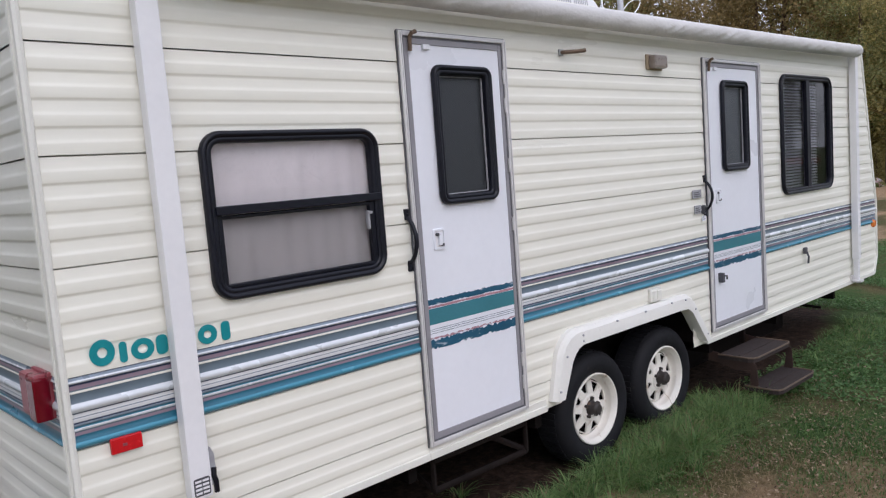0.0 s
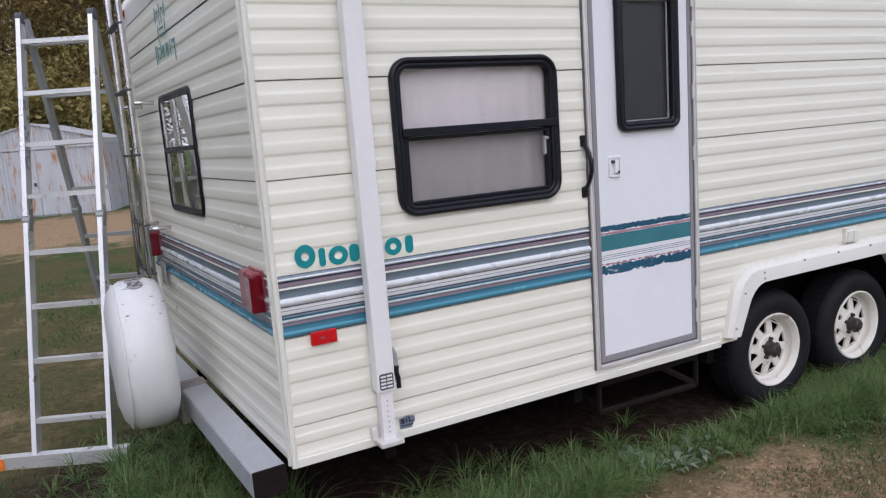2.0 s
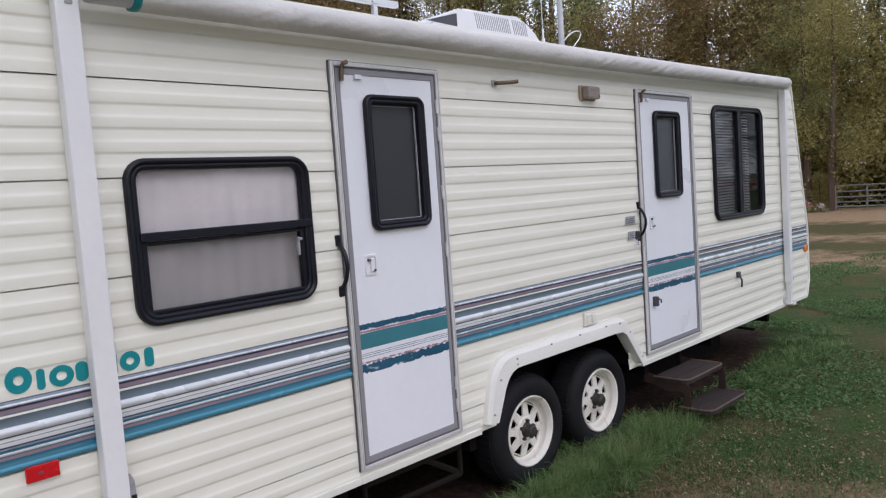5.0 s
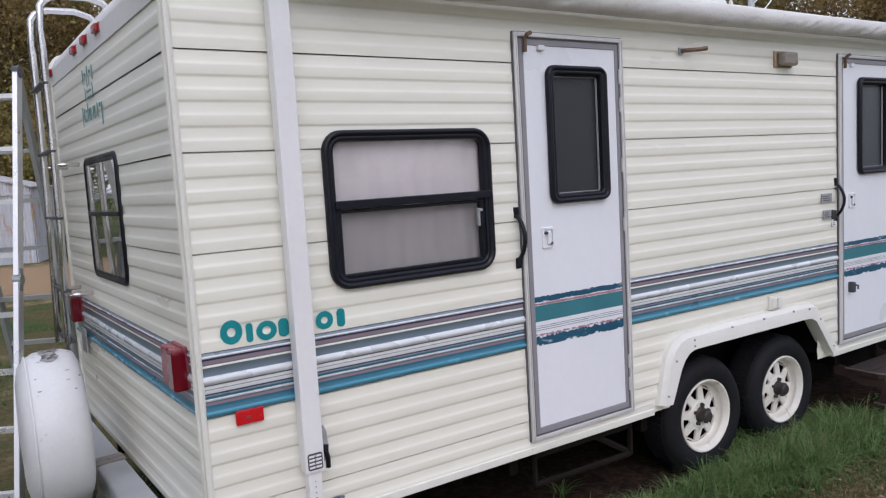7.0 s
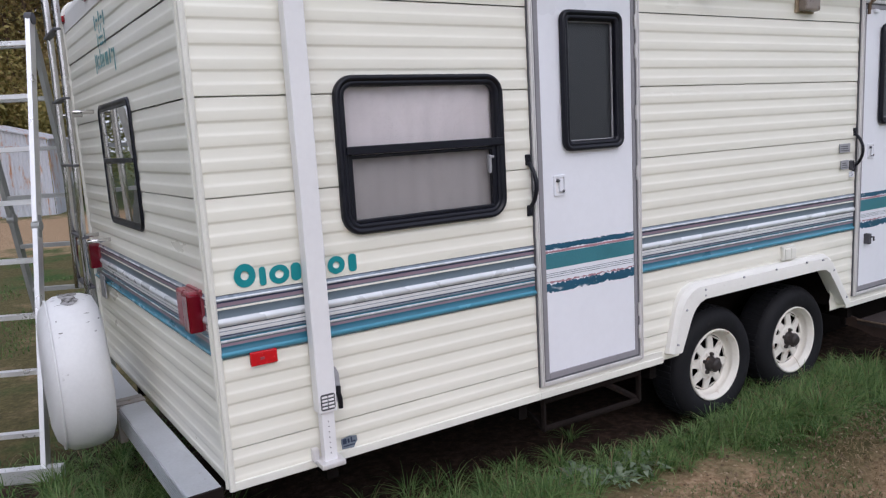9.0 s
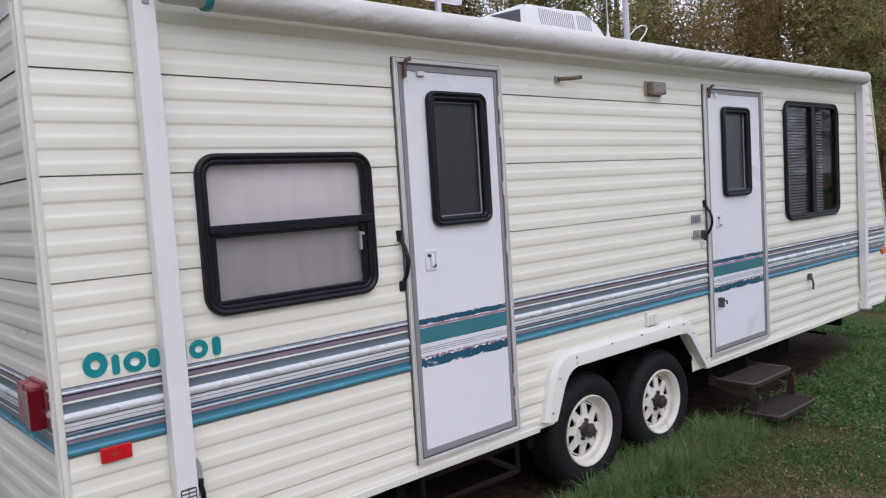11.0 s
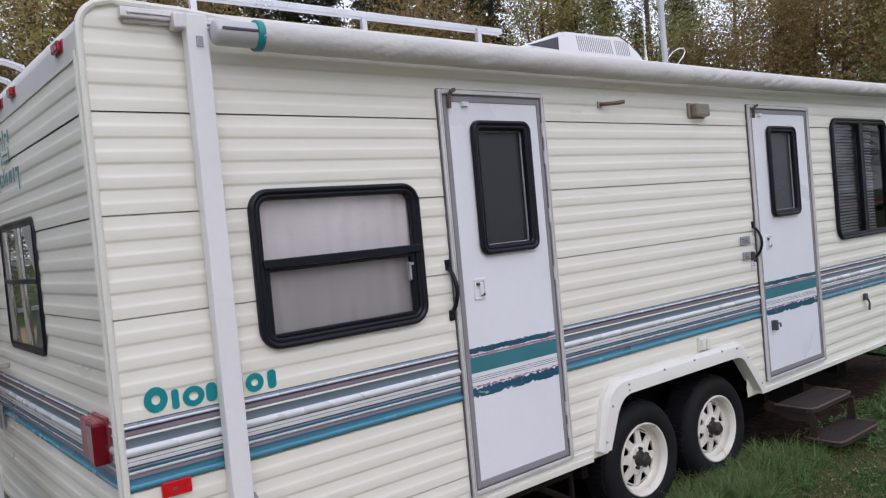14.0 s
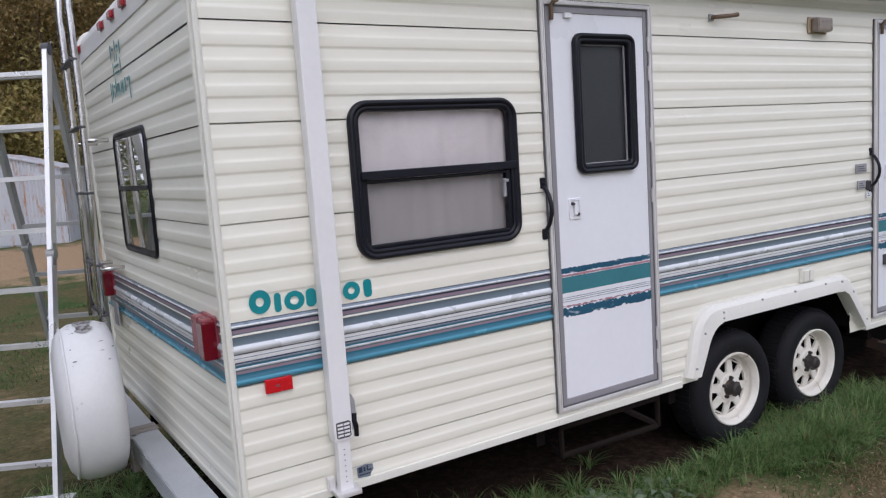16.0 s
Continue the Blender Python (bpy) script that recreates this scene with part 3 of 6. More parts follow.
tube(bm, [(*rear_at(REAR_LEN, 0.0, BOT)[:2], BOT), (*rear_at(REAR_LEN, 0.0, 0)[:2], 2.46)] + [(rear_x(z) + SKEW * WIDTH, WIDTH, z) for z in np.linspace(TOP - CORNER, TOP, 6)], 0.016, 8)
part("corner_moulding", bm, TRIM, trailer)
bm = bmesh.new()
tube(bm, [(front_x(z) + 0.003, -0.004, z) for z in (BOT, 0.6, 1.14, 1.8, 2.58)], 0.014, 8)
part("corner_moulding", bm, TRIM, trailer)
for a, c in ((0.0, D1[0] - 0.0), (D1[0], 2.34), (4.07, front_x(BOT))):
    bm = bmesh.new()
    box(bm, a, c, -0.014, 0.02, BOT - 0.012, BOT + 0.022, 0.004)
    part("bottom_edge_trim", bm, TRIM, trailer)
for z in (BOT + 0.012,):
    bm = bmesh.new()
    box(bm, D1[0], D1[1] + 0.16, -0.006, 0.01, z, D1[2] + 0.005)
    part("door_skirt", bm, TRIM, trailer)
    bm = bmesh.new()
    box(bm, D2[0], D2[1], -0.006, 0.01, z, D2[2] + 0.005)
    part("door_skirt", bm, TRIM, trailer)


def window(parent, at, rect, rad, wide, glass, label, front=-0.032):
    """A framed window; returns the frame, which carries its panes."""
    bm = bmesh.new()
    x0, x1, z0, z1 = rect
    loops = []
    # a rolled outer bead, a groove, and a flat step down to the glass
    for d, f in ((wide, 0.0), (0.0, 0.24), (0.001, 0.62), (0.005, 0.90), (0.011, 1.0), (0.018, 0.97), (0.023, 0.80), (0.026, 0.72), (0.029, 0.76), (wide - 0.007, 0.74), (wide - 0.002, 0.60), (wide, 0.30), (wide, -0.40)):
        loops.append([bm.verts.new(at(p[0], front * f, p[1])) for p in round_rect(x0 + d, x1 - d, z0 + d, z1 - d, max(rad - d, 0.02))])
    n = len(loops[0])
    for a, c in zip(loops, loops[1:]):
        for k in range(n):
            bm.faces.new((a[k], a[(k + 1) % n], c[(k + 1) % n], c[k]))
    fr = part("window", bm, BLACK, parent, label, smooth=True)
    fr.data.set_sharp_from_angle(angle=radians(50))
    return fr


def glass_pane(parent, at, rect, rad, y, material, name="pane"):
    bm = bmesh.new()
    pane(bm, round_rect(*rect, rad, 4), y, at)
    ob = part(name, bm, material, parent)
    ob.visible_shadow = False
    return ob


def rail(parent, at, x0, x1, z0, z1, y0=-0.02, y1=0.01, name="sash_rail", material=None):
    bm = bmesh.new()
    box(bm, x0, x1, y0, y1, z0, z1, 0.004)
    if at is not side_at:
        for v in bm.verts:
            v.co = Vector(at(v.co.x, v.co.y, v.co.z))
    return part(name, bm, material or BLACK, parent)


def curtain(parent, at, x0, x1, z0, z1, y, material, waves, depth, name="curtain", label=""):
    bm = bmesh.new()
    n = 90
    top, low = [], []
    for k in range(n + 1):
        u = x0 + (x1 - x0) * k / n
        d = depth * (math.sin(k / n * waves * 2 * math.pi) + 0.5 * math.sin(k / n * waves * 4.7 + 1))
        top.append(bm.verts.new(at(u, y + 0.4 * d, z1)))
        low.append(bm.verts.new(at(u, y + d, z0)))
    for k in range(n):
        bm.faces.new((top[k], low[k], low[k + 1], top[k + 1]))
    return part(name, bm, material, parent, label, smooth=True)


# bedroom window with a half-open lower sash
w1 = window(trailer, side_at, W1, 0.085, 0.046, CLEAR, "black rounded window frame with a lowered sash")
glass_pane(w1, side_at, (W1[0] + 0.03, W1[1] - 0.03, 1.66, W1[3] - 0.03), 0.05, 0.0, CLEAR)
glass_pane(w1, side_at, (W1[0] + 0.03, W1[1] - 0.03, W1[2] + 0.03, 1.66), 0.04, 0.004, TINTED)
rail(w1, side_at, W1[0] + 0.035, W1[1] - 0.012, 1.655, 1.688, -0.036, 0.01)
rail(w1, side_at, W1[0] + 0.045, W1[0] + 0.064, W1[2] + 0.05, 1.655, -0.016, 0.01)
rail(w1, side_at, W1[1] - 0.068, W1[1] - 0.045, W1[2] + 0.05, 1.655, -0.016, 0.01)
rail(w1, side_at, W1[0] + 0.06, W1[1] - 0.06, W1[2] + 0.045, W1[2] + 0.060, -0.016, 0.01)
rail(w1, side_at, W1[0] + 0.06, W1[1] - 0.06, 1.638, 1.652, -0.016, 0.01)
curtain(w1, side_at, W1[0] + 0.02, W1[1] - 0.02, W1[2], W1[3], 0.034, CURTAIN, 9, 0.005, label="pinkish white curtain")
bm = bmesh.new()
box(bm, W1[1] - 0.092, W1[1] - 0.080, -0.03, -0.01, 1.535, 1.615, 0.004)
box(bm, W1[1] - 0.092, W1[1] - 0.070, -0.036, -0.02, 1.60, 1.612, 0.003)
part("sash_latch", bm, PLATE, w1, "grey window latch")

# front window with slatted blind
w3 = window(trailer, side_at, W3, 0.10, 0.048, TINTED, "black rounded sliding window")
glass_pane(w3, side_at, (W3[0] + 0.03, W3[1] - 0.03, W3[2] + 0.03, W3[3] - 0.03), 0.05, 0.002, SMOKED)
rail(w3, side_at, 5.835, 5.905, W3[2] + 0.03, W3[3] - 0.03, -0.022, 0.01)
blind_slat = None
for k in range(36):
    z = W3[2] + 0.05 + k * 0.0245
    bm = bmesh.new()
    box(bm, W3[0] + 0.04, W3[1] - 0.19, 0.035, 0.052, z, z + 0.002)
    for v in bm.verts:
        v.co.z += (v.co.y - 0.035) * 0.75
    part("blind_slat", bm, BLINDSLAT, w3)

# rear window
rw = window(trailer, rear_at, RW, 0.06, 0.045, MIRRORED, "black framed rear window", front=-0.018)
glass_pane(rw, rear_at, (RW[0] + 0.02, RW[1] - 0.02, RW[2] + 0.02, RW[3] - 0.02), 0.03, -0.0125, MIRRORED)
rail(rw, rear_at, RW[0] + 0.02, RW[1] - 0.02, 1.668, 1.69, -0.020, -0.010)
curtain(rw, rear_at, RW[0], RW[1], RW[2], RW[3], 0.10, SCREEN, 7, 0.015, label="grey curtain behind the glass")


# doors
def door(rect, win, name, blind):
    x0, x1, z0, z1 = rect
    bm = bmesh.new()
    prism(bm, [(x0 + 0.03, z0 + 0.03), (x1 - 0.03, z0 + 0.03), (x1 - 0.03, z1 - 0.03), (x0 + 0.03, z1 - 0.03)], 0.02, 0.03)
    d = part(name, bm, GREYSEAL, trailer, "white door with peeling teal and navy tape")
    f = 0.021
    for nm, r in (("frame_post", (x0, x0 + f, z0, z1)), ("frame_post", (x1 - f, x1, z0, z1)), ("frame_head", (x0 + f, x1 - f, z1 - f, z1)), ("frame_sill", (x0 + f, x1 - f, z0, z0 + f))):
        bm = bmesh.new()
        box(bm, r[0], r[1], -0.024, -0.0076, r[2], r[3], 0.004)
        box(bm, max(r[0], x0 + 0.013), min(r[1], x1 - 0.013), -0.010, 0.02, max(r[2], z0 + 0.013), min(r[3], z1 - 0.013))
        if r[3] - r[2] > 1:
            box(bm, r[0] + 0.010, r[0] + 0.016, -0.030, -0.02, r[2] + 0.01, r[3] - 0.01, 0.002)
        part(nm, bm, ALU, d)
    g0, g1 = 0.030, 0.056                 # grey edging of the leaf
    for r in ((x0 + g0, x0 + g1, z0 + g0, z1 - g0), (x1 - g1 + 0.006, x1 - g0, z0 + g0, z1 - g0), (x0 + g1, x1 - g1 + 0.006, z1 - g1, z1 - g0), (x0 + g1, x1 - g1 + 0.006, z0 + g0, z0 + g1 + 0.004)):
        bm = bmesh.new()
        box(bm, r[0], r[1], -0.017, 0.02, r[2], r[3], 0.003)
        part("leaf_edging", bm, EDGING, d)
    for r in ((x0 - 0.005, x0, z0, z1), (x1, x1 + 0.004, z0, z1), (x0, x1, z1, z1 + 0.004)):
        bm = bmesh.new()
        box(bm, r[0], r[1], -0.014, -0.004, r[2], r[3])
        part("sealant_line", bm, GREYSEAL, d)
    for r in ((x0 + f, x0 + g0, z0 + g0, z1 - g0), (x1 - g0, x1 - f, z0 + g0, z1 - g0), (x0 + f, x1 - f, z1 - g0, z1 - f), (x0 + f, x1 - f, z0 + f, z0 + g0)):
        bm = bmesh.new()
        box(bm, r[0], r[1], -0.016, 0.01, r[2], r[3])
        part("gasket", bm, GREYSEAL, d)
    # the leaf, open behind its window
    a0, a1, c0, c1 = x0 + g1, x1 - g1 + 0.006, z0 + g1 + 0.004, z1 - g1
    w0, w1_, v0, v1 = win[0] + 0.03, win[1] - 0.03, win[2] + 0.03, win[3] - 0.03
    bm = bmesh.new()
    for r in ((a0, a1, c0, v0), (a0, a1, v1, c1), (a0, w0, v0, v1), (w1_, a1, v0, v1)):
        pane(bm, [(r[0], r[2]), (r[1], r[2]), (r[1], r[3]), (r[0], r[3])], -0.012)
    bmesh.ops.remove_doubles(bm, verts=bm.verts, dist=0.0005)
    part("door_leaf", bm, DOORSKIN, d)
    fr = window(d, side_at, win, 0.05, 0.045, TINTED, "black window frame")
    for v in fr.data.vertices:
        v.co.y -= 0.012
    glass_pane(fr, side_at, (win[0] + 0.02, win[1] - 0.02, win[2] + 0.02, win[3] - 0.02), 0.03, 0.0, TINTED)
    bm = bmesh.new()
    pane(bm, [(win[0], win[2]), (win[1], win[2]), (win[1], win[3]), (win[0], win[3])], 0.008)
    part("door_blind", bm, blind, fr, "grey blind behind the glass")
    for r in ((win[1] - 0.052, win[1] - 0.0475, win[2] + 0.05, win[3] - 0.05), (win[0] + 0.05, win[1] - 0.052, win[3] - 0.053, win[3] - 0.050), (win[0] + 0.05, win[1] - 0.052, win[2] + 0.048, win[2] + 0.052)):
        bm = bmesh.new()
        box(bm, r[0], r[1], -0.010, -0.002, r[2], r[3])
        part("glazing_bead", bm, PLATE, fr)
    # tapes
    rng = random.Random(3)

    def tape(za, zb, m, ragged=0.0):
        bm = bmesh.new()
        n = 60
        top = [bm.verts.new((a0 + (a1 - a0) * k / n, -0.0135, zb - ragged * rng.random() ** 2)) for k in range(n + 1)]
        low = [bm.verts.new((a0 + (a1 - a0) * k / n, -0.0135, za + ragged * 1.2 * (0.5 + 0.5 * math.sin(k * 0.33 + rng.random())) * rng.random())) for k in range(n + 1)]
        for k in range(n):
            bm.faces.new((top[k], low[k], low[k + 1], top[k + 1]))
        part("door_tape", bm, m, d)

    tape(1.142, 1.172, DOOR_NAVY, 0.006)
    tape(1.128, 1.1405, DOOR_PINK, 0.003)
    tape(1.052, 1.127, DOOR_TEAL)
    for z in (1.012, 1.022, 1.031):
        tape(z - 0.003, z, SLATE, 0.001)
    tape(0.980, 0.993, DOOR_PINK, 0.009)
    tape(0.934, 0.984, DOOR_NAVY, 0.013)
    # hinges
    for z in (z0 + 0.12, z0 + 0.24, z0 + 0.95, z0 + 1.25, z1 - 0.22, z1 - 0.36):
        bm = bmesh.new()
        tube(bm, [(x1 - 0.030, -0.026, z), (x1 - 0.030, -0.026, z + 0.07)], 0.006, 8)
        part("hinge", bm, ALU, d)
    # flush lock
    lx = x0 + 0.118
    bm = bmesh.new()
    ring_frame(bm, round_rect(lx, lx + 0.075, 1.395, 1.495, 0.008, 3), round_rect(lx + 0.012, lx + 0.063, 1.407, 1.483, 0.005, 3), -0.012, -0.020, 0.002)
    lock = part("lock_plate", bm, DOORSKIN, d, "white flush door latch")
    bm = bmesh.new()
    box(bm, lx + 0.012, lx + 0.063, -0.0128, -0.0122, 1.407, 1.483)
    part("latch_recess", bm, WHITE, lock)
    bm = bmesh.new()
    box(bm, lx + 0.03, lx + 0.052, -0.026, -0.012, 1.415, 1.476, 0.004)
    part("latch_paddle", bm, DOORSKIN, lock)
    for kx, kz in ((lx + 0.024, 1.468), (lx + 0.052, 1.418)):
        bm = bmesh.new()
        lathe(bm, [(0.0005, -0.028), (0.007, -0.027), (0.008, -0.012)], (kx, 0, kz), "Y", 12)
        part("key_cylinder", bm, DARKGREY, lock)
    # small catch on the leaf's head and the hook above the frame
    bm = bmesh.new()
    box(bm, x0 + 0.135, x0 + 0.175, -0.03, -0.012, z1 - 0.078, z1 - 0.055, 0.004)
    part("head_catch", bm, DOORSKIN, d)
    bm = bmesh.new()
    tube(bm, [(x0 + 0.055, -0.03, z1 - 0.09), (x0 + 0.055, -0.034, z1 - 0.03), (x0 + 0.060, -0.044, z1 - 0.014), (x0 + 0.080, -0.048, z1 - 0.006)], 0.010, 8)
    part("door_hook", bm, BROWN_METAL, d, "rusted hook over the door frame")
    # bowed grab handle beside the frame
    hx = x0 - 0.022
    za, zb = (1.338, 1.582)
    bm = bmesh.new()
    pts = [(hx, -0.008 - 0.055 * math.sin(math.pi * min(1, max(0, (k - 1) / 12))) ** 0.7, zb + (za - zb) * k / 14) for k in range(15)]
    tube(bm, pts, 0.011, 8, flat=0.009)
    box(bm, hx - 0.013, hx + 0.013, -0.012, 0.0, zb - 0.03, zb + 0.02, 0.004)
    box(bm, hx - 0.013, hx + 0.013, -0.012, 0.0, za - 0.02, za + 0.03, 0.004)
    part("grab_handle", bm, BLACK, d, "black bowed grab handle")
    return d


d1 = door(D1, (1.667, 2.052, 1.600, 2.248), "bedroom_door", DARKBLIND)
d2 = door(D2, (4.365, 4.755, 1.612, 2.255), "entrance_door", SHEENBLIND)
bm = bmesh.new()
box(bm, 4.255, 4.285, -0.05, -0.012, 0.83, 0.90, 0.005)
tube(bm, [(4.27, -0.05, 0.88), (4.30, -0.055, 0.875), (4.31, -0.05, 0.85)], 0.006, 8)
part("lower_latch", bm, DARKGREY, d2)

# wheels


def wheel(x, parent, near=True):
    z = 0.297
    s = 1 if near else -1
    o = 0.030 if near else WIDTH - 0.030
    bm = bmesh.new()
    prof = [(0.208, 0.012), (0.215, 0.0), (0.24, -0.012), (0.275, -0.016), (0.305, -0.010), (0.325, 0.012), (0.334, 0.03), (0.336, 0.10), (0.334, 0.17), (0.325, 0.188), (0.29, 0.21), (0.215, 0.2), (0.205, 0.19)]
    lathe(bm, [(r, o + s * h) for r, h in prof], (x, 0, z), "Y", 56, closed=True)
    ty = part("tyre", bm, RUBBER, parent, "black weathered rubber tyre", smooth=True)
    for k in range(56):
        t = 2 * math.pi * k / 56
        bm = bmesh.new()
        m = Matrix.Translation((x, 0, z)) @ Matrix.Rotation(t, 4, "Y")
        box(bm, 0.328, 0.3405, min(o + s * 0.035, o + s * 0.16), max(o + s * 0.035, o + s * 0.16), -0.012, 0.012, 0, m)
        part("tread_block", bm, RUBBER, ty)
        if not near:
            break
    bm = bmesh.new()
    prof = [(0.212, 0.004), (0.213, -0.006), (0.207, -0.010), (0.200, -0.004), (0.196, 0.006), (0.187, 0.016), (0.184, 0.026), (0.186, 0.031), (0.181, 0.060), (0.172, 0.067), (0.166, 0.063)]
    lathe(bm, [(r, o + s * h) for r, h in prof], (x, 0, z), "Y", 56)
    rm = part("rim", bm, RIM, parent, "cream white steel spoke rim", smooth=True)
    # pressed disc with eight small wedge windows
    bm = bmesh.new()
    RR = ((0.082, 0.040), (0.094, 0.040), (0.156, 0.051), (0.165, 0.062))

    def dp(r, h, deg):
        return bm.verts.new((x + r * math.cos(radians(deg)), o + s * h, z + r * math.sin(radians(deg))))

    for k in range(8):
        c = 45 * (k + 0.35)
        rows = []
        for (r, h), half in zip(RR, (6, 6, 14.5, 14.5)):
            rows.append([dp(r, h, c + q) for q in (-22.5, -18, -half, half, 18, 22.5)])
        for lvl in range(3):
            for q in range(5):
                if not (lvl == 1 and q == 2):
                    bm.faces.new((rows[lvl][q], rows[lvl][q + 1], rows[lvl + 1][q + 1], rows[lvl + 1][q]))
        hole = [rows[1][2], rows[1][3], rows[2][3], rows[2][2]]
        back = [bm.verts.new(v.co + Vector((0, s * 0.012, 0))) for v in hole]
        for q in range(4):
            bm.faces.new((hole[q], hole[(q + 1) % 4], back[(q + 1) % 4], back[q]))
    bmesh.ops.remove_doubles(bm, verts=bm.verts, dist=0.0003)
    part("spoke_disc", bm, RIM, rm)
    bm = bmesh.new()
    lathe(bm, [(0.0005, o + s * 0.034), (0.075, o + s * 0.034), (0.082, o + s * 0.040), (0.088, o + s * 0.050)], (x, 0, z), "Y", 32)
    part("wheel_centre", bm, RIM, rm)
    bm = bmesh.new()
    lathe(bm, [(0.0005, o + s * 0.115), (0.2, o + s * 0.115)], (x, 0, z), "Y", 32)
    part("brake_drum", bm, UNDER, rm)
    bm = bmesh.new()
    lathe(bm, [(0.0005, o - s * 0.028), (0.026, o - s * 0.026), (0.036, o - s * 0.016), (0.038, o + s * 0.015), (0.048, o + s * 0.034)], (x, 0, z), "Y", 20)
    part("hub_cap", bm, HUB, rm, "dark greasy hub cap")
    for k in range(5):
        t = 2 * math.pi * (k + 0.2) / 5
        bm = bmesh.new()
        lathe(bm, [(0.0005, o + s * 0.014), (0.009, o + s * 0.014), (0.011, o + s * 0.034)], (x + 0.058 * math.cos(t), 0, z + 0.058 * math.sin(t)), "Y", 6)
        part("lug_nut", bm, HUB, rm)


for x in (2.815, 3.568):
    for near in (True, False):
        w = new("wheel")
        w.parent = trailer
        w.matrix_parent_inverse = world_of(trailer).inverted()
        wheel(x, w, near)
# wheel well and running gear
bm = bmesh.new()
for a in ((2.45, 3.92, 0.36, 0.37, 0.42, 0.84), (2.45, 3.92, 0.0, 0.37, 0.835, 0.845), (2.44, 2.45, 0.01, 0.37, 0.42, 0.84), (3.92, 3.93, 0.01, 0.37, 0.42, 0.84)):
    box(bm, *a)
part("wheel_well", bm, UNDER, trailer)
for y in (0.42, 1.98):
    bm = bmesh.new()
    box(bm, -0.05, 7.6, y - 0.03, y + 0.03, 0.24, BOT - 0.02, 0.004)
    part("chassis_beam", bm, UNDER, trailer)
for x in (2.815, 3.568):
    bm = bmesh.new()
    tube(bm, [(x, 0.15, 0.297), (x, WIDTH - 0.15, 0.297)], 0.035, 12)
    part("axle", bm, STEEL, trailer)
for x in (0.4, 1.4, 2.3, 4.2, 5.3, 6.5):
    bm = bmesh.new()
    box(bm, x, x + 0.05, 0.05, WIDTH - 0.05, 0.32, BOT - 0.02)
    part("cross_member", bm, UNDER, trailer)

# fender flare over both wheels
OUT = [(2.358, 0.470), (2.420, 0.715), (2.452, 0.772), (2.500, 0.812), (2.560, 0.832), (3.690, 0.832), (3.790, 0.826), (3.850, 0.790), (3.900, 0.715), (4.072, 0.470)]
INN = [(2.432, 0.470), (2.515, 0.655), (2.545, 0.695), (2.580, 0.722), (2.625, 0.736), (3.660, 0.738), (3.745, 0.733), (3.795, 0.706), (3.835, 0.655), (3.975, 0.470)]
bm = bmesh.new()
rows = []
for (ox, oz), (ix, iz) in zip(OUT, INN):
    def mixp(t, ox=ox, oz=oz, ix=ix, iz=iz):
        return ox + (ix - ox) * t, oz + (iz - oz) * t
    row = []
    for t, y in ((0.0, -0.002), (0.02, -0.030), (0.16, -0.040), (0.24, -0.056), (0.5, -0.062), (0.97, -0.064), (1.0, -0.056), (1.0, 0.02)):
        px, pz = mixp(t)
        row.append(bm.verts.new((px, y, pz)))
    rows.append(row)
for a, c in zip(rows, rows[1:]):
    for k in range(len(a) - 1):
        bm.faces.new((a[k], a[k + 1], c[k + 1], c[k]))
for r in (rows[0], rows[-1]):
    bm.faces.new(r)
fender = part("fender_flare", bm, FENDER, trailer, "white metal fender flare with screws", smooth=True)
fender.data.set_sharp_from_angle(angle=radians(28))
for x, z in ((2.40, 0.52), (2.47, 0.70), (2.62, 0.79), (2.62, 0.758), (2.95, 0.81), (3.25, 0.81), (3.55, 0.81), (3.72, 0.80), (3.84, 0.72), (3.99, 0.52)):
    bm = bmesh.new()
    lathe(bm, [(0.0005, -0.0665), (0.006, -0.066), (0.0065, -0.058)], (x, 0, z), "Y", 8)
    part("screw", bm, PLATE, fender)

# ---------------------------------------------------------------- ground
bm = bmesh.new()
XS = sorted({*np.linspace(-12, 16, 113).round(3), *np.linspace(16, 60, 23).round(3), *(-1500, -300, -60, -25, 120, 400, 1500)})
YS = sorted({*np.linspace(-10, 12, 89).round(3), *np.linspace(12, 60, 25).round(3), *(-1500, -300, -60, -25, 120, 400, 1500)})
grid = []
for x in XS:
    col = []
    for y in YS:
        near = max(0.0, 1 - math.hypot(x - 2, y) / 30)
        h = 0.05 * near * (noise.noise((x * 0.5, y * 0.5, 0)) + 0.4 * noise.noise((x * 2.1, y * 2.1, 3)))
        h *= min(1.0, max(0.15, abs(y - 0.1) + max(0, abs(x - 3.2) - 1.2)))
        col.append(bm.verts.new((float(x), float(y), GROUND + h)))
    grid.append(col)
for a, c in zip(grid, grid[1:]):
    for k in range(len(YS) - 1):
        bm.faces.new((a[k], c[k], c[k + 1], a[k + 1]))
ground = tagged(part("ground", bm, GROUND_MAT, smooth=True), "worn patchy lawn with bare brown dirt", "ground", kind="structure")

# ---------------------------------------------------------------- fittings of the trailer
def subthing(name, parent=None, label=""):
    ob = new(name)
    ob.parent = parent or trailer
    ob.matrix_parent_inverse = world_of(ob.parent).inverted()
    if label:
        ob["label"] = label
    return ob


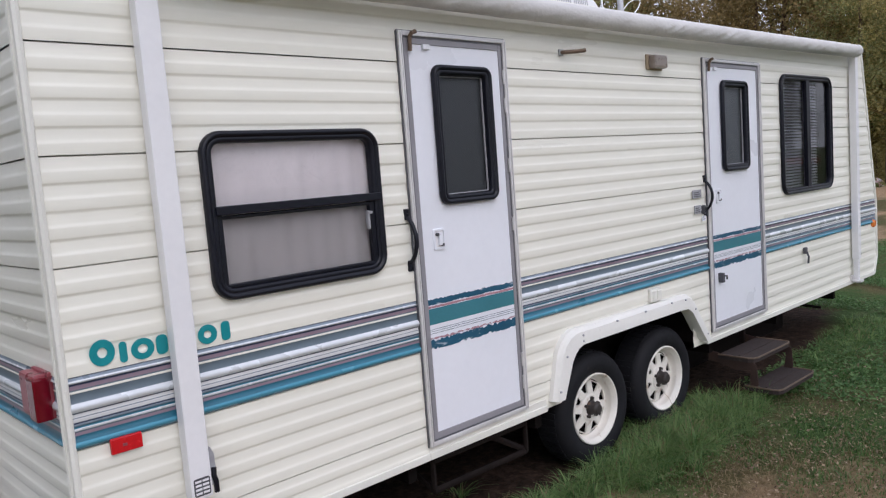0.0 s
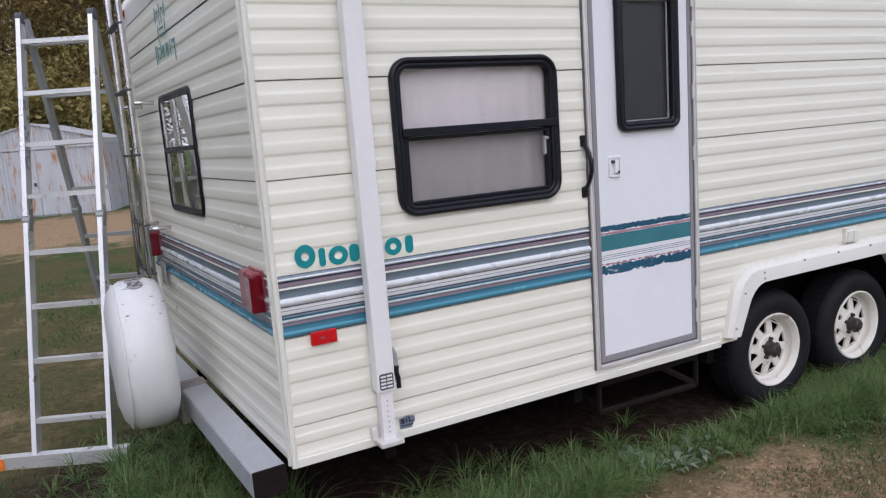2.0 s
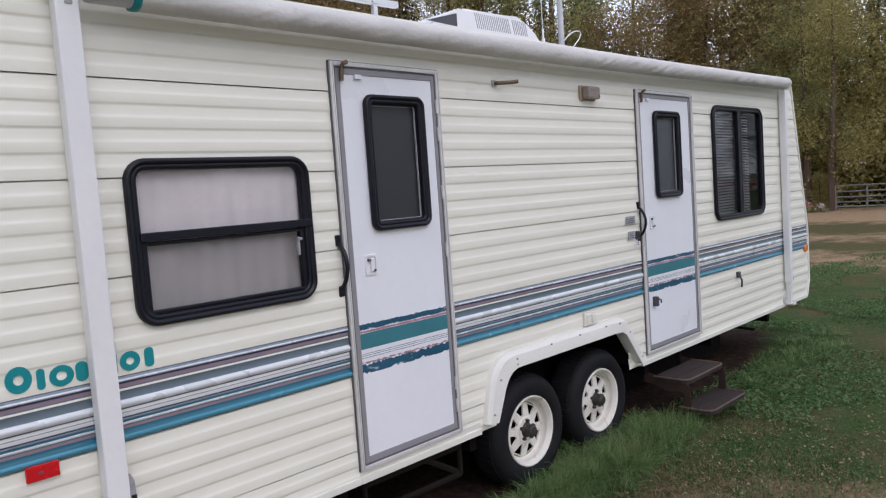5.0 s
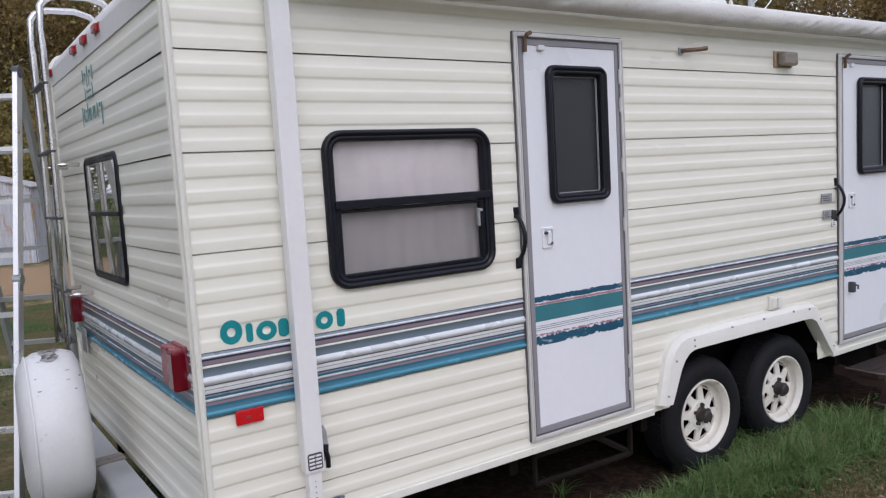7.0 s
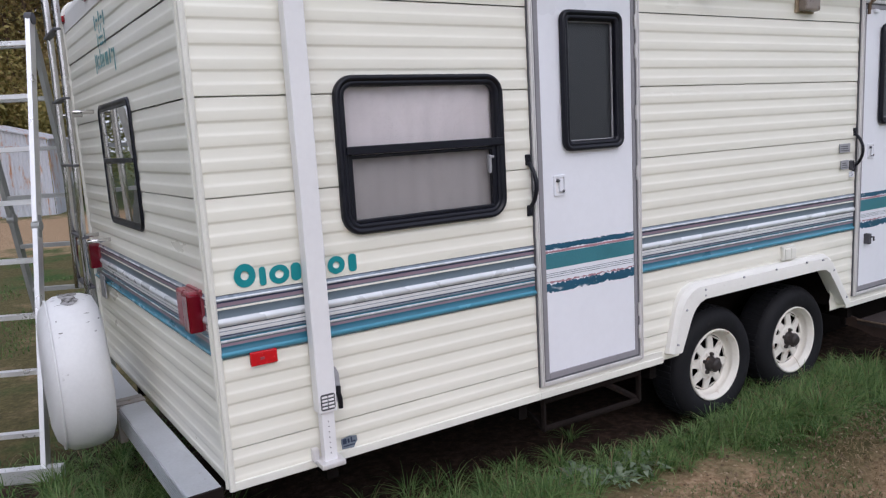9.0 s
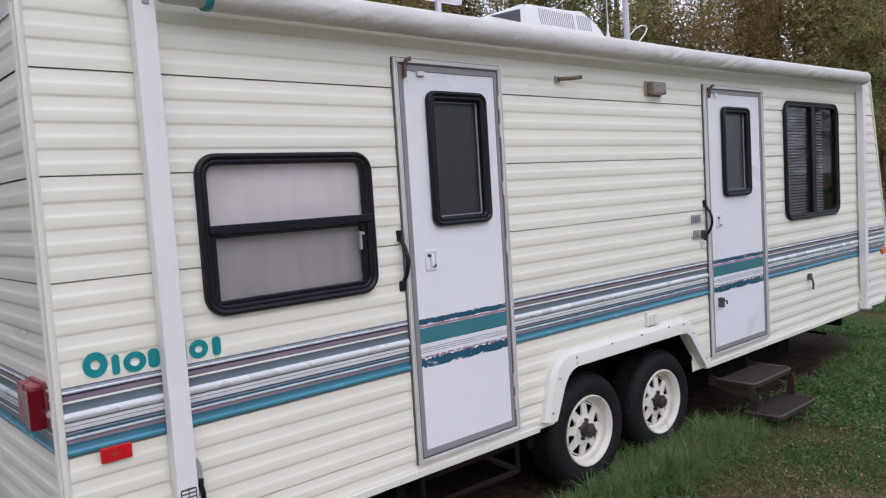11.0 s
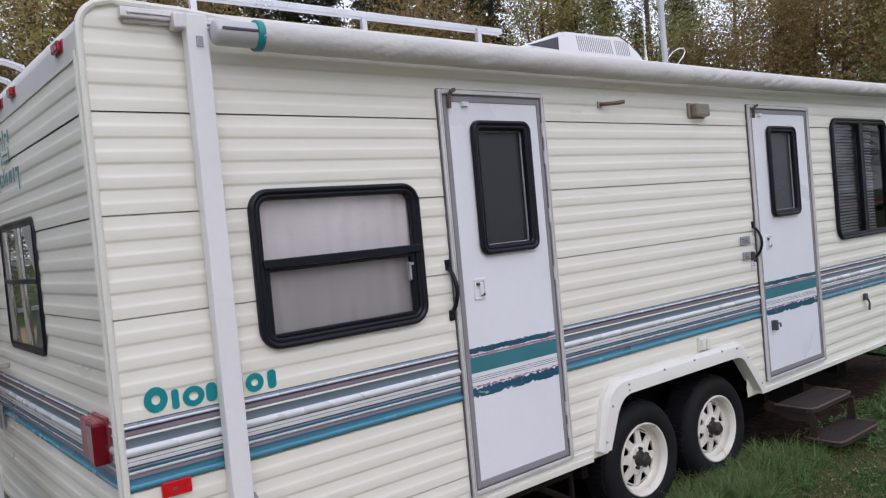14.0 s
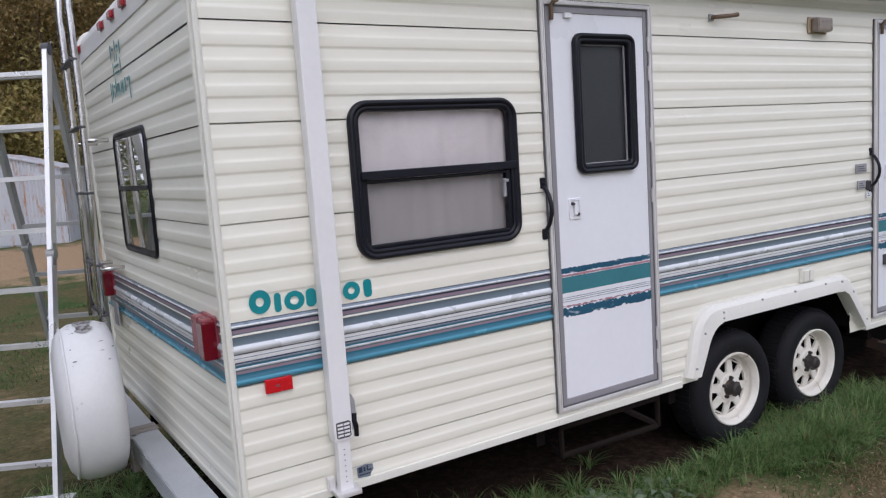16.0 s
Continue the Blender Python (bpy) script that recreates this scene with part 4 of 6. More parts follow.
# rolled awning: drum, fabric roll, end cap
awn = subthing("rolled_awning", None, "rolled white vinyl awning with a teal edge")
AY, AZ = -0.105, 2.535
bm = bmesh.new()
rings, seg, N = [], 32, 520
for k in range(N + 1):
    x = 0.60 + (6.74 - 0.60) * k / N
    ring = []
    for j in range(seg):
        t = 2 * math.pi * j / seg
        fold = max(0.12, math.cos(t - 3.75)) ** 1.5        # the folds gather on the lower front
        slant = x * 19 + 2.6 * t
        wrinkle = noise.noise((slant, t * 0.9, x * 1.1)) + 0.55 * noise.noise((slant * 2.1 + 5, t * 1.6, 3 + x * 2.0))
        r = 0.056 + 0.0015 * noise.noise((x * 5, 4 * math.sin(t), 1)) + 0.0105 * fold * (0.45 + 0.9 * abs(noise.noise((x * 1.3, 4, 0)))) * wrinkle
        sag = -0.012 * math.sin(math.pi * (x - 0.6) / 6.26)
        ring.append(bm.verts.new((x, AY + r * math.cos(t), AZ + 0.01 + sag + r * math.sin(t) + 0.006 * (x - 3))))
    rings.append(ring)
for a, c in zip(rings, rings[1:]):
    for j in range(seg):
        bm.faces.new((a[j], a[(j + 1) % seg], c[(j + 1) % seg], c[j]))
bm.faces.new(rings[-1])
part("fabric_roll", bm, FABRIC, awn, "creased white vinyl roll", smooth=True)
bm = bmesh.new()
lathe(bm, [(0.0005, 0.425), (0.034, 0.426), (0.044, 0.432), (0.047, 0.445), (0.047, 0.585)], (0, AY, AZ - 0.004), "X", 28)
part("roller_drum", bm, DRUM, awn, smooth=True)
bm = bmesh.new()
lathe(bm, [(0.047, 0.582), (0.0575, 0.583), (0.0575, 0.608), (0.05, 0.612)], (0, AY, AZ - 0.004), "X", 28)
part("edge_binding", bm, TEAL, awn, "teal fabric edge", smooth=True)
bm = bmesh.new()
box(bm, 0.445, 0.60, AY - 0.051, AY - 0.044, AZ - 0.004, AZ + 0.006, 0.001)
part("roller_slot", bm, DARKGREY, awn)
bm = bmesh.new()
lathe(bm, [(0.054, 6.74), (0.056, 6.752), (0.045, 6.766), (0.0005, 6.768)], (0, AY, AZ + 0.033), "X", 24)
part("end_cap", bm, WHITE, awn, smooth=True)
bm = bmesh.new()
for z, y in ((2.60, -0.012), (2.585, -0.022), (2.57, -0.012)):
    box(bm, 0.14, 6.95, y - 0.012, 0.0, z - 0.006, z + 0.006, 0.003)
part("awning_rail", bm, ALU, awn, "grooved aluminium awning rail")
bm = bmesh.new()
box(bm, 0.13, 0.35, -0.045, -0.006, 2.575, 2.612, 0.005)
box(bm, 0.15, 0.35, -0.052, -0.04, 2.588, 2.598, 0.003)
box(bm, 0.30, 0.345, -0.075, -0.01, 2.545, 2.60, 0.006)
part("rail_bracket", bm, ALU, awn)


def arm_parts(x, w, top):
    arm = subthing("awning_arm", None, "white channel-section awning arm")
    bm = bmesh.new()
    box(bm, x, x + w, -0.078, -0.018, 0.66, top, 0.006)
    part("upper_channel", bm, WHITE, arm)
    bm = bmesh.new()
    box(bm, x + 0.012, x + w - 0.012, -0.068, -0.026, 0.455, 0.68, 0.004)
    part("lower_channel", bm, WHITE, arm)
    bm = bmesh.new()
    box(bm, x - 0.012, x + w + 0.012, -0.095, -0.004, 0.436, 0.458, 0.006)
    box(bm, x - 0.024, x + 0.004, -0.032, -0.004, 0.45, 0.505, 0.006)
    part("foot_bracket", bm, ALU, arm)
    bm = bmesh.new()
    prism(bm, [(x + w, 0.685), (x + w + 0.014, 0.685), (x + w + 0.030, 0.735), (x + w + 0.028, 0.800), (x + w + 0.016, 0.828), (x + w, 0.835)], -0.050, -0.030)
    part("arm_catch", bm, PLATE, arm, "grey metal catch plate")
    bm = bmesh.new()
    tube(bm, [(x + w + 0.020, -0.056, 0.752), (x + w + 0.016, -0.060, 0.725), (x + w + 0.022, -0.060, 0.700), (x + w + 0.022, -0.058, 0.660)], 0.010, 8)
    part("lift_handle", bm, BLACK, arm)
    for k in range(7):
        bm = bmesh.new()
        lathe(bm, [(0.0005, -0.0695), (0.0026, -0.069), (0.0026, -0.066)], (x + w / 2, 0, 0.49 + 0.022 * k), "Y", 8)
        part("peg_hole", bm, DARKGREY, arm)
    return arm


arm1 = arm_parts(0.342, 0.078, 2.60)
arm2 = arm_parts(6.795, 0.066, 2.60)
for v, name in ((2.50, "arm_clip"),):
    bm = bmesh.new()
    box(bm, 0.372, 0.398, -0.082, -0.076, v - 0.02, v + 0.02, 0.003)
    part(name, bm, PLATE, arm1)
bm = bmesh.new()                     # dark printed label near the arm's joint, pale bars on it
prism(bm, round_rect(0.352, 0.412, 0.672, 0.738, 0.008, 3), -0.0797, -0.0775)
label_plate = part("printed_label", bm, DARKGREY, arm1)
for k in range(4):
    for x0, x1 in ((0.357, 0.380), (0.384, 0.407)):
        bm = bmesh.new()
        box(bm, x0, x1, -0.0806, -0.0795, 0.679 + k * 0.0145, 0.687 + k * 0.0145)
        part("print_bar", bm, WHITE, label_plate)
sticker = subthing("peeling_sticker", None, "torn pale sticker with illegible blue print")
bm = bmesh.new()
prism(bm, [(0.452, 0.462), (0.505, 0.458), (0.512, 0.474), (0.522, 0.484), (0.520, 0.506), (0.487, 0.512), (0.450, 0.505)], -0.0105, -0.0080)
part("sticker_film", bm, STRIPE_GREY, sticker)
for x0, x1, z0, z1 in ((0.456, 0.473, 0.482, 0.504), (0.478, 0.486, 0.484, 0.502), (0.492, 0.498, 0.483, 0.506), (0.498, 0.513, 0.483, 0.489), (0.458, 0.510, 0.470, 0.475)):
    bm = bmesh.new()
    box(bm, x0, x1, -0.0116, -0.0104, z0, z1)
    part("print_bar", bm, NAVY, sticker)
bm = bmesh.new()
box(bm, 0.428, 0.440, -0.03, -0.008, 1.265, 1.315, 0.004)
part("arm_stop", bm, ALU, trailer)

# rear corner lamps, markers, reflectors


def rbox(bm, u0, u1, o0, o1, z0, z1, bevel=0.006):
    """A box on the rear wall: u along it, o outwards."""
    start = set(bm.verts)
    box(bm, u0, u1, -o1, -o0, z0, z1, bevel)
    for v in set(bm.verts) - start:
        v.co = Vector(rear_at(v.co.x, v.co.y, v.co.z))


DEEPRED = mat("deep_red_lens", (0.15, 0.001, 0.010), 0.15, vary=0.2, scale=30)
BRIGHTRED = mat("bright_red_reflector", (0.56, 0.006, 0.012), 0.2, vary=0.2, scale=60)
for u in (0.10, 2.16):
    lamp = subthing("tail_light", None, "red plastic tail light")
    bm = bmesh.new()
    rbox(bm, u, u + 0.17, 0.0, 0.018, 1.032, 1.192)
    part("lamp_base", bm, DULLRED, lamp)
    bm = bmesh.new()
    rbox(bm, u + 0.005, u + 0.165, 0.016, 0.060, 1.037, 1.187, 0.012)
    part("lamp_lens", bm, DULLRED, lamp, "faded red lens")
    bm = bmesh.new()
    rbox(bm, u - 0.004, u + 0.075, 0.012, 0.064, 1.030, 1.178, 0.008)
    part("side_lens", bm, DEEPRED, lamp, "deep red lens")
for u in (0.22, 1.02, 1.30, 1.58, 2.36):
    mk = subthing("marker_light", None, "small red marker light")
    bm = bmesh.new()
    rbox(bm, u - 0.05, u + 0.05, 0.0, 0.010, 2.495, 2.540, 0.003)
    part("marker_base", bm, DULLRED, mk)
    bm = bmesh.new()
    rbox(bm, u - 0.043, u + 0.043, 0.008, 0.026, 2.500, 2.536, 0.006)
    part("marker_lens", bm, RED, mk)
rf = subthing("reflector", None, "red rectangular side reflector")
bm = bmesh.new()
box(bm, 0.113, 0.217, -0.022, -0.006, 0.892, 0.946, 0.004)
part("reflector_lens", bm, BRIGHTRED, rf)
bm = bmesh.new()
box(bm, 0.150, 0.166, -0.0235, -0.021, 0.913, 0.923, 0.001)
part("reflector_screw", bm, DULLRED, rf)
bm = bmesh.new()
lathe(bm, [(0.0005, -0.028), (0.03, -0.026), (0.038, -0.015), (0.04, 0.0)], (7.41, 0, 0.935), "Y", 20)
part("amber_marker", bm, AMBER, trailer, "small amber side marker")
bm = bmesh.new()
rbox(bm, 2.02, 2.14, 0.02, 0.03, 0.86, 1.0, 0.004)
part("plate_bracket", bm, PLATE, trailer)

# teal emblems, drawn as plain shapes
emb = subthing("side_emblem", None, "teal vinyl emblem of rounded shapes")
SY = -0.0082


def shape(pts, parent, material=TEAL, y=SY, at=side_at, name="emblem_shape"):
    bm = bmesh.new()
    prism(bm, pts, y, y + 0.001, at)
    part(name, bm, material, parent)


def ringshape(cx, cz, rx, rz, hole, parent, at=side_at, y=SY):
    bm = bmesh.new()
    n = 24
    o, i = ([bm.verts.new(at(cx + f * rx * math.cos(2 * math.pi * k / n), y, cz + f * rz * math.sin(2 * math.pi * k / n))) for k in range(n)] for f in (1, hole))
    for k in range(n):
        bm.faces.new((o[k], o[(k + 1) % n], i[(k + 1) % n], i[k]))
    part("emblem_shape", bm, TEAL, parent)


ringshape(0.126, 1.240, 0.041, 0.045, 0.38, emb)
shape(round_rect(0.180, 0.206, 1.192, 1.264, 0.012, 4), emb)
ringshape(0.258, 1.226, 0.040, 0.037, 0.42, emb)
shape(round_rect(0.304, 0.345, 1.192, 1.262, 0.018, 4), emb)
shape(round_rect(0.428, 0.446, 1.192, 1.305, 0.006, 3), emb)
ringshape(0.492, 1.228, 0.037, 0.036, 0.38, emb)
shape(round_rect(0.545, 0.580, 1.192, 1.264, 0.015, 4), emb)
FADED_TEAL = mat("faded_pale_teal_vinyl", (0.10, 0.30, 0.33), 0.45, vary=0.2, scale=30)
emr = subthing("rear_emblem", None, "small teal vinyl emblem on the rear wall")
for u0, u1, z0, z1 in ((1.09, 1.105, 2.115, 2.20), (1.115, 1.14, 2.185, 2.20), (1.165, 1.18, 2.15, 2.205), (1.215, 1.23, 2.15, 2.20), (1.24, 1.255, 2.15, 2.20), (1.29, 1.302, 2.15, 2.20), (1.315, 1.327, 2.15, 2.20),
                       (1.345, 1.357, 2.15, 2.225), (1.375, 1.395, 2.15, 2.162), (1.375, 1.395, 2.188, 2.20), (1.415, 1.43, 2.15, 2.21), (1.45, 1.462, 2.135, 2.215), (1.22, 1.23, 2.23, 2.29), (1.26, 1.33, 2.235, 2.245), (1.255, 1.34, 2.262, 2.270),
                       (1.36, 1.37, 2.23, 2.285), (1.27, 1.28, 2.282, 2.315), (1.31, 1.32, 2.282, 2.315), (1.20, 1.215, 2.30, 2.355), (1.235, 1.27, 2.330, 2.342), (1.29, 1.305, 2.325, 2.365), (1.33, 1.36, 2.330, 2.342), (1.38, 1.395, 2.30, 2.36)):
    u0, u1 = (1.31 + (u - 1.28) * 1.25 for u in (u0, u1))
    z0, z1 = (2.14 + (z - 2.15) * 1.22 for z in (z0, z1))
    shape(round_rect(u0, u1, z0, z1, 0.005, 2), emr, FADED_TEAL, -0.0082, rear_at)

# small fittings on the side
pl = subthing("porch_light", None, "yellowed porch light with cloudy lens")
bm = bmesh.new()
box(bm, 3.462, 3.640, -0.016, -0.004, 2.292, 2.388, 0.006)
part("light_base", bm, BEIGE, pl)
bm = bmesh.new()
made = box(bm, 3.482, 3.632, -0.062, -0.014, 2.300, 2.380, 0.014)
part("light_lens", bm, LENSGREY, pl)
hk = subthing("utility_hook", None, "bare metal bracket arm")
bm = bmesh.new()
tube(bm, [(2.63, -0.006, 2.352), (2.64, -0.03, 2.352), (2.70, -0.075, 2.352), (2.735, -0.10, 2.356)], 0.008, 8, flat=0.011)
part("bracket_arm", bm, BROWN_METAL, hk)
bm = bmesh.new()
box(bm, 2.615, 2.65, -0.014, -0.004, 2.335, 2.37, 0.003)
part("bracket_base", bm, GREY_ALU, hk)
ob_ = subthing("outlet_cover", None, "cream outlet cover with hinged flaps")
bm = bmesh.new()
box(bm, 3.370, 3.490, -0.026, -0.004, 0.838, 0.926, 0.006)
part("cover_base", bm, TRIM, ob_)
for x in (3.378, 3.433):
    bm = bmesh.new()
    box(bm, x, x + 0.048, -0.036, -0.024, 0.846, 0.912, 0.006)
    part("cover_flap", bm, TRIM, ob_)
for x0, x1, z0, z1 in ((3.945, 4.062, 1.452, 1.508), (3.965, 4.050, 1.345, 1.402), (4.062, 4.112, 1.290, 1.325)):
    pt = subthing("info_plate", None, "small grey printed plate")
    bm = bmesh.new()
    box(bm, x0, x1, -0.0155, -0.011, z0, z1, 0.001)
    part("plate_backing", bm, PLATE if z0 > 1.3 else DOORSKIN, pt)
    for k in range(3):
        bm = bmesh.new()
        box(bm, x0 + 0.012, x1 - 0.012 - 0.01 * k, -0.0168, -0.0158, z0 + 0.010 + k * 0.013, z0 + 0.015 + k * 0.013)
        part("print_bar", bm, DARKGREY, pt)
bm = bmesh.new()
ring_frame(bm, round_rect(4.066, 4.094, 1.335, 1.400, 0.012, 4), round_rect(4.074, 4.086, 1.345, 1.390, 0.005, 4), -0.008, -0.03, 0.003)
part("key_lock", bm, DARKGREY, trailer)
bm = bmesh.new()
box(bm, 5.715, 5.765, -0.03, -0.006, 0.845, 0.90, 0.008)
tube(bm, [(5.742, -0.03, 0.86), (5.742, -0.045, 0.82), (5.742, -0.04, 0.765)], 0.009, 8)
part("hatch_latch", bm, DARKGREY, trailer)

# roof: rack rail, air conditioner, mast, aerial, wire
rack = subthing("roof_rack", None, "pale metal roof rail on posts")
RZ = 2.835
bm = bmesh.new()
box(bm, 0.45, 2.315, 0.385, 0.425, RZ - 0.016, RZ + 0.016, 0.004)
part("rack_rail", bm, BRIGHT_ALU, rack)
for x in (0.55, 1.40, 2.15):
    bm = bmesh.new()
    box(bm, x - 0.014, x + 0.014, 0.392, 0.418, 2.60, RZ, 0.003)
    part("rack_post", bm, BRIGHT_ALU, rack)
bm = bmesh.new()
box(bm, 0.45, 2.10, 1.50, 1.54, RZ - 0.016, RZ + 0.016, 0.004)
part("rack_rail", bm, BRIGHT_ALU, rack)
for x in (0.55, 1.30, 2.05):
    bm = bmesh.new()
    box(bm, x - 0.014, x + 0.014, 1.507, 1.533, 2.62, RZ, 0.003)
    part("rack_post", bm, BRIGHT_ALU, rack)

ac = subthing("roof_air_conditioner", None, "white moulded rooftop air conditioner")
bm = bmesh.new()
Y0, Y1, ZB = 0.90, 1.55, 2.64
sec = [(2.92, ZB + 0.24), (3.36, 3.065), (3.42, 3.082), (4.02, 3.085), (4.15, 3.065), (4.26, 3.00), (4.36, 2.90), (4.40, ZB), (2.90, ZB)]
prism(bm, sec, Y0, Y1)
bmesh.ops.bevel(bm, geom=list(bm.edges), offset=0.03, segments=3, affect="EDGES")
shroud = part("shroud", bm, WHITE, ac, smooth=True)
shroud.data.set_sharp_from_angle(angle=radians(40))
for k in range(26):
    x = 3.53 + k * 0.022 + (0.03 if k > 17 else 0)
    bm = bmesh.new()
    box(bm, x, x + 0.008, Y0 - 0.002, Y0 + 0.01, 2.945, 3.052)
    for v in bm.verts:
        v.co.x += (3.045 - v.co.z) * 0.25
    part("louvre_slot", bm, PLATE, ac)
bm = bmesh.new()
pane(bm, [(3.03, 2.945), (3.34, 2.935), (3.34, 3.028)], Y0 - 0.0015)
part("side_intake", bm, DARKGREY, ac)
mast = subthing("antenna_mast", None, "grey metal mast on the roof")
bm = bmesh.new()
tube(bm, [(4.995, 1.18, 2.62), (4.995, 1.18, 4.9)], 0.026, 14)
part("mast_pole", bm, DRUM, mast)
bm = bmesh.new()
box(bm, 4.98, 5.06, 1.14, 1.22, 2.62, 2.70, 0.01)
part("mast_foot", bm, WHITE, mast)
aer = subthing("whip_aerial", None, "thin whip aerial with sprung base")
bm = bmesh.new()
tube(bm, [(4.78, 1.22, 2.62), (4.78, 1.22, 3.06)], 0.016, 10)
tube(bm, [(4.78, 1.22, 3.06), (4.78, 1.22, 3.14)], 0.009, 8)
part("aerial_base", bm, WHITE, aer)
bm = bmesh.new()
tube(bm, [(4.78, 1.22, 3.1), (4.77, 1.22, 4.6)], 0.004, 6)
part("aerial_rod", bm, ALU, aer)
bm = bmesh.new()
tube(bm, [(5.10 + 0.20 * math.sin(k * 0.55) + 0.04 * k / 3, 1.2, 2.95 + 0.26 * math.sin(k / 9 * math.pi) - 0.008 * k) for k in range(10)], 0.005, 6)
part("loose_cable", bm, WHITE, mast)
bm = bmesh.new()
tube(bm, [(4.3, 0.9, 2.70), (5.2, 0.75, 2.70), (6.2, 0.55, 2.665)], 0.008, 6)
part("roof_cable", bm, DARKGREY, trailer)

# rear ladder of the trailer
rl = subthing("rear_ladder", None, "aluminium tube ladder fixed to the rear wall")


def rl_pt(u, o, z):
    return rear_at(u, -o, z)


for u in (1.80, 2.16):
    bm = bmesh.new()
    pts = [rl_pt(u, 0.15, 0.93), rl_pt(u, 0.13, 1.6), rl_pt(u, 0.12, 2.2), rl_pt(u, 0.12, 2.66)]
    pts += [rl_pt(u, 0.12 - 0.10 * (1 - math.cos(t)), 2.74 + 0.10 * math.sin(t)) for t in (0.4, 0.8, 1.2, 1.57)]
    pts += [rl_pt(u, -0.12, 2.845), rl_pt(u, -0.20, 2.82), rl_pt(u, -0.27, 2.74), rl_pt(u, -0.28, 2.63)]
    tube(bm, pts, 0.019, 10)
    part("ladder_stile", bm, CHROME, rl, smooth=True)
for z in (0.98, 1.26, 1.66, 2.02, 2.38):
    bm = bmesh.new()
    rbox(bm, 1.78, 2.18, 0.112, 0.150, z - 0.007, z + 0.007, 0.003)
    part("ladder_tread", bm, DARKGREY, rl)
for u in (1.80, 2.16):
    for z in (1.235, 1.945):
        bm = bmesh.new()
        tube(bm, [rl_pt(u, 0.0, z), rl_pt(u, 0.135, z)], 0.012, 10)
        part("stand_off", bm, CHROME, rl, smooth=True)

# rear bumper and covered spare wheel
BUMPER = mat("dull_silver_steel", (0.60, 0.62, 0.66), 0.36, metal=0.5, vary=0.15, scale=6, dirt=(0.25, 0.22, 0.2), dirt_at=0.64, dirt_scale=9)
RUSTY_WHITE = mat("rust_stained_white_steel", (0.33, 0.30, 0.28), 0.6, vary=0.2, scale=12, dirt=(0.14, 0.06, 0.03), dirt_at=0.52, dirt_scale=12)
bp_ = subthing("rear_bumper", None, "silver ribbed box-section rear bumper")
bm = bmesh.new()
rbox(bm, 0.01, 2.39, 0.035, 0.165, 0.335, 0.445, 0.006)
part("bumper_tube", bm, BUMPER, bp_)
for k in range(7):
    bm = bmesh.new()
    rbox(bm, 0.015, 2.38, 0.163, 0.169, 0.345 + k * 0.0145, 0.352 + k * 0.0145, 0)
    part("bumper_rib", bm, BUMPER, bp_)
bm = bmesh.new()
rbox(bm, -0.002, 0.014, 0.034, 0.166, 0.334, 0.446, 0.003)
part("bumper_end", bm, STEEL, bp_, "dark rusty bumper end")
for u in (1.30,):
    bm = bmesh.new()
    rbox(bm, u, u + 0.05, 0.03, 0.172, 0.30, 0.452, 0.004)
    rbox(bm, u + 0.005, u + 0.045, 0.16, 0.20, 0.32, 0.52, 0.004)
    rbox(bm, u - 0.09, u - 0.02, 0.14, 0.178, 0.26, 0.445, 0.004)
    rbox(bm, u - 0.06, u - 0.01, 0.03, 0.174, 0.444, 0.452, 0.002)
    part("carrier_bracket", bm, RUSTY_WHITE, bp_)
sp = thing("spare_wheel_cover", (-0.40, 1.15, 0.34), "white vinyl spare wheel cover with scuffed top", "wheel cover")
bm = bmesh.new()
prof = [(0.0005, -0.03), (0.24, -0.022), (0.31, -0.005), (0.345, 0.02), (0.367, 0.06), (0.372, 0.12), (0.368, 0.18), (0.350, 0.225), (0.30, 0.245), (0.0005, 0.245)]
SPARE_DIRT = mat("scuffed_white_vinyl", (0.71, 0.71, 0.72), 0.4, vary=0.08, scale=5, bump=0.1, bump_scale=20, dirt=(0.26, 0.25, 0.24), dirt_at=0.655, dirt_scale=13)
WORN_TOP = mat("cracked_grey_vinyl", (0.40, 0.39, 0.39), 0.7, vary=0.35, scale=16, dirt=(0.05, 0.045, 0.04), dirt_at=0.47, dirt_scale=34)
lathe(bm, prof, (-0.525, 1.15, 0.695), "X", 48)
part("cover_skin", bm, SPARE_DIRT, sp, smooth=True)
bm = bmesh.new()                        # worn patch on top, with ragged edges
rq = random.Random(4)
rows = []
for k in range(13):
    a = radians(68 + 44 * k / 12)
    lo, hi = (0.075 + 0.02 * rq.random(), 0.165 - 0.02 * rq.random()) if 0 < k < 12 else (0.11, 0.13)
    rows.append([bm.verts.new((-0.525 + h, 1.15 + 0.3735 * math.cos(a), 0.695 + 0.3735 * math.sin(a))) for h in (lo, (lo + hi) / 2, hi)])
for p_, q_ in zip(rows, rows[1:]):
    for k in range(2):
        bm.faces.new((p_[k], p_[k + 1], q_[k + 1], q_[k]))
part("worn_patch", bm, WORN_TOP, sp, "cracked grey worn vinyl")
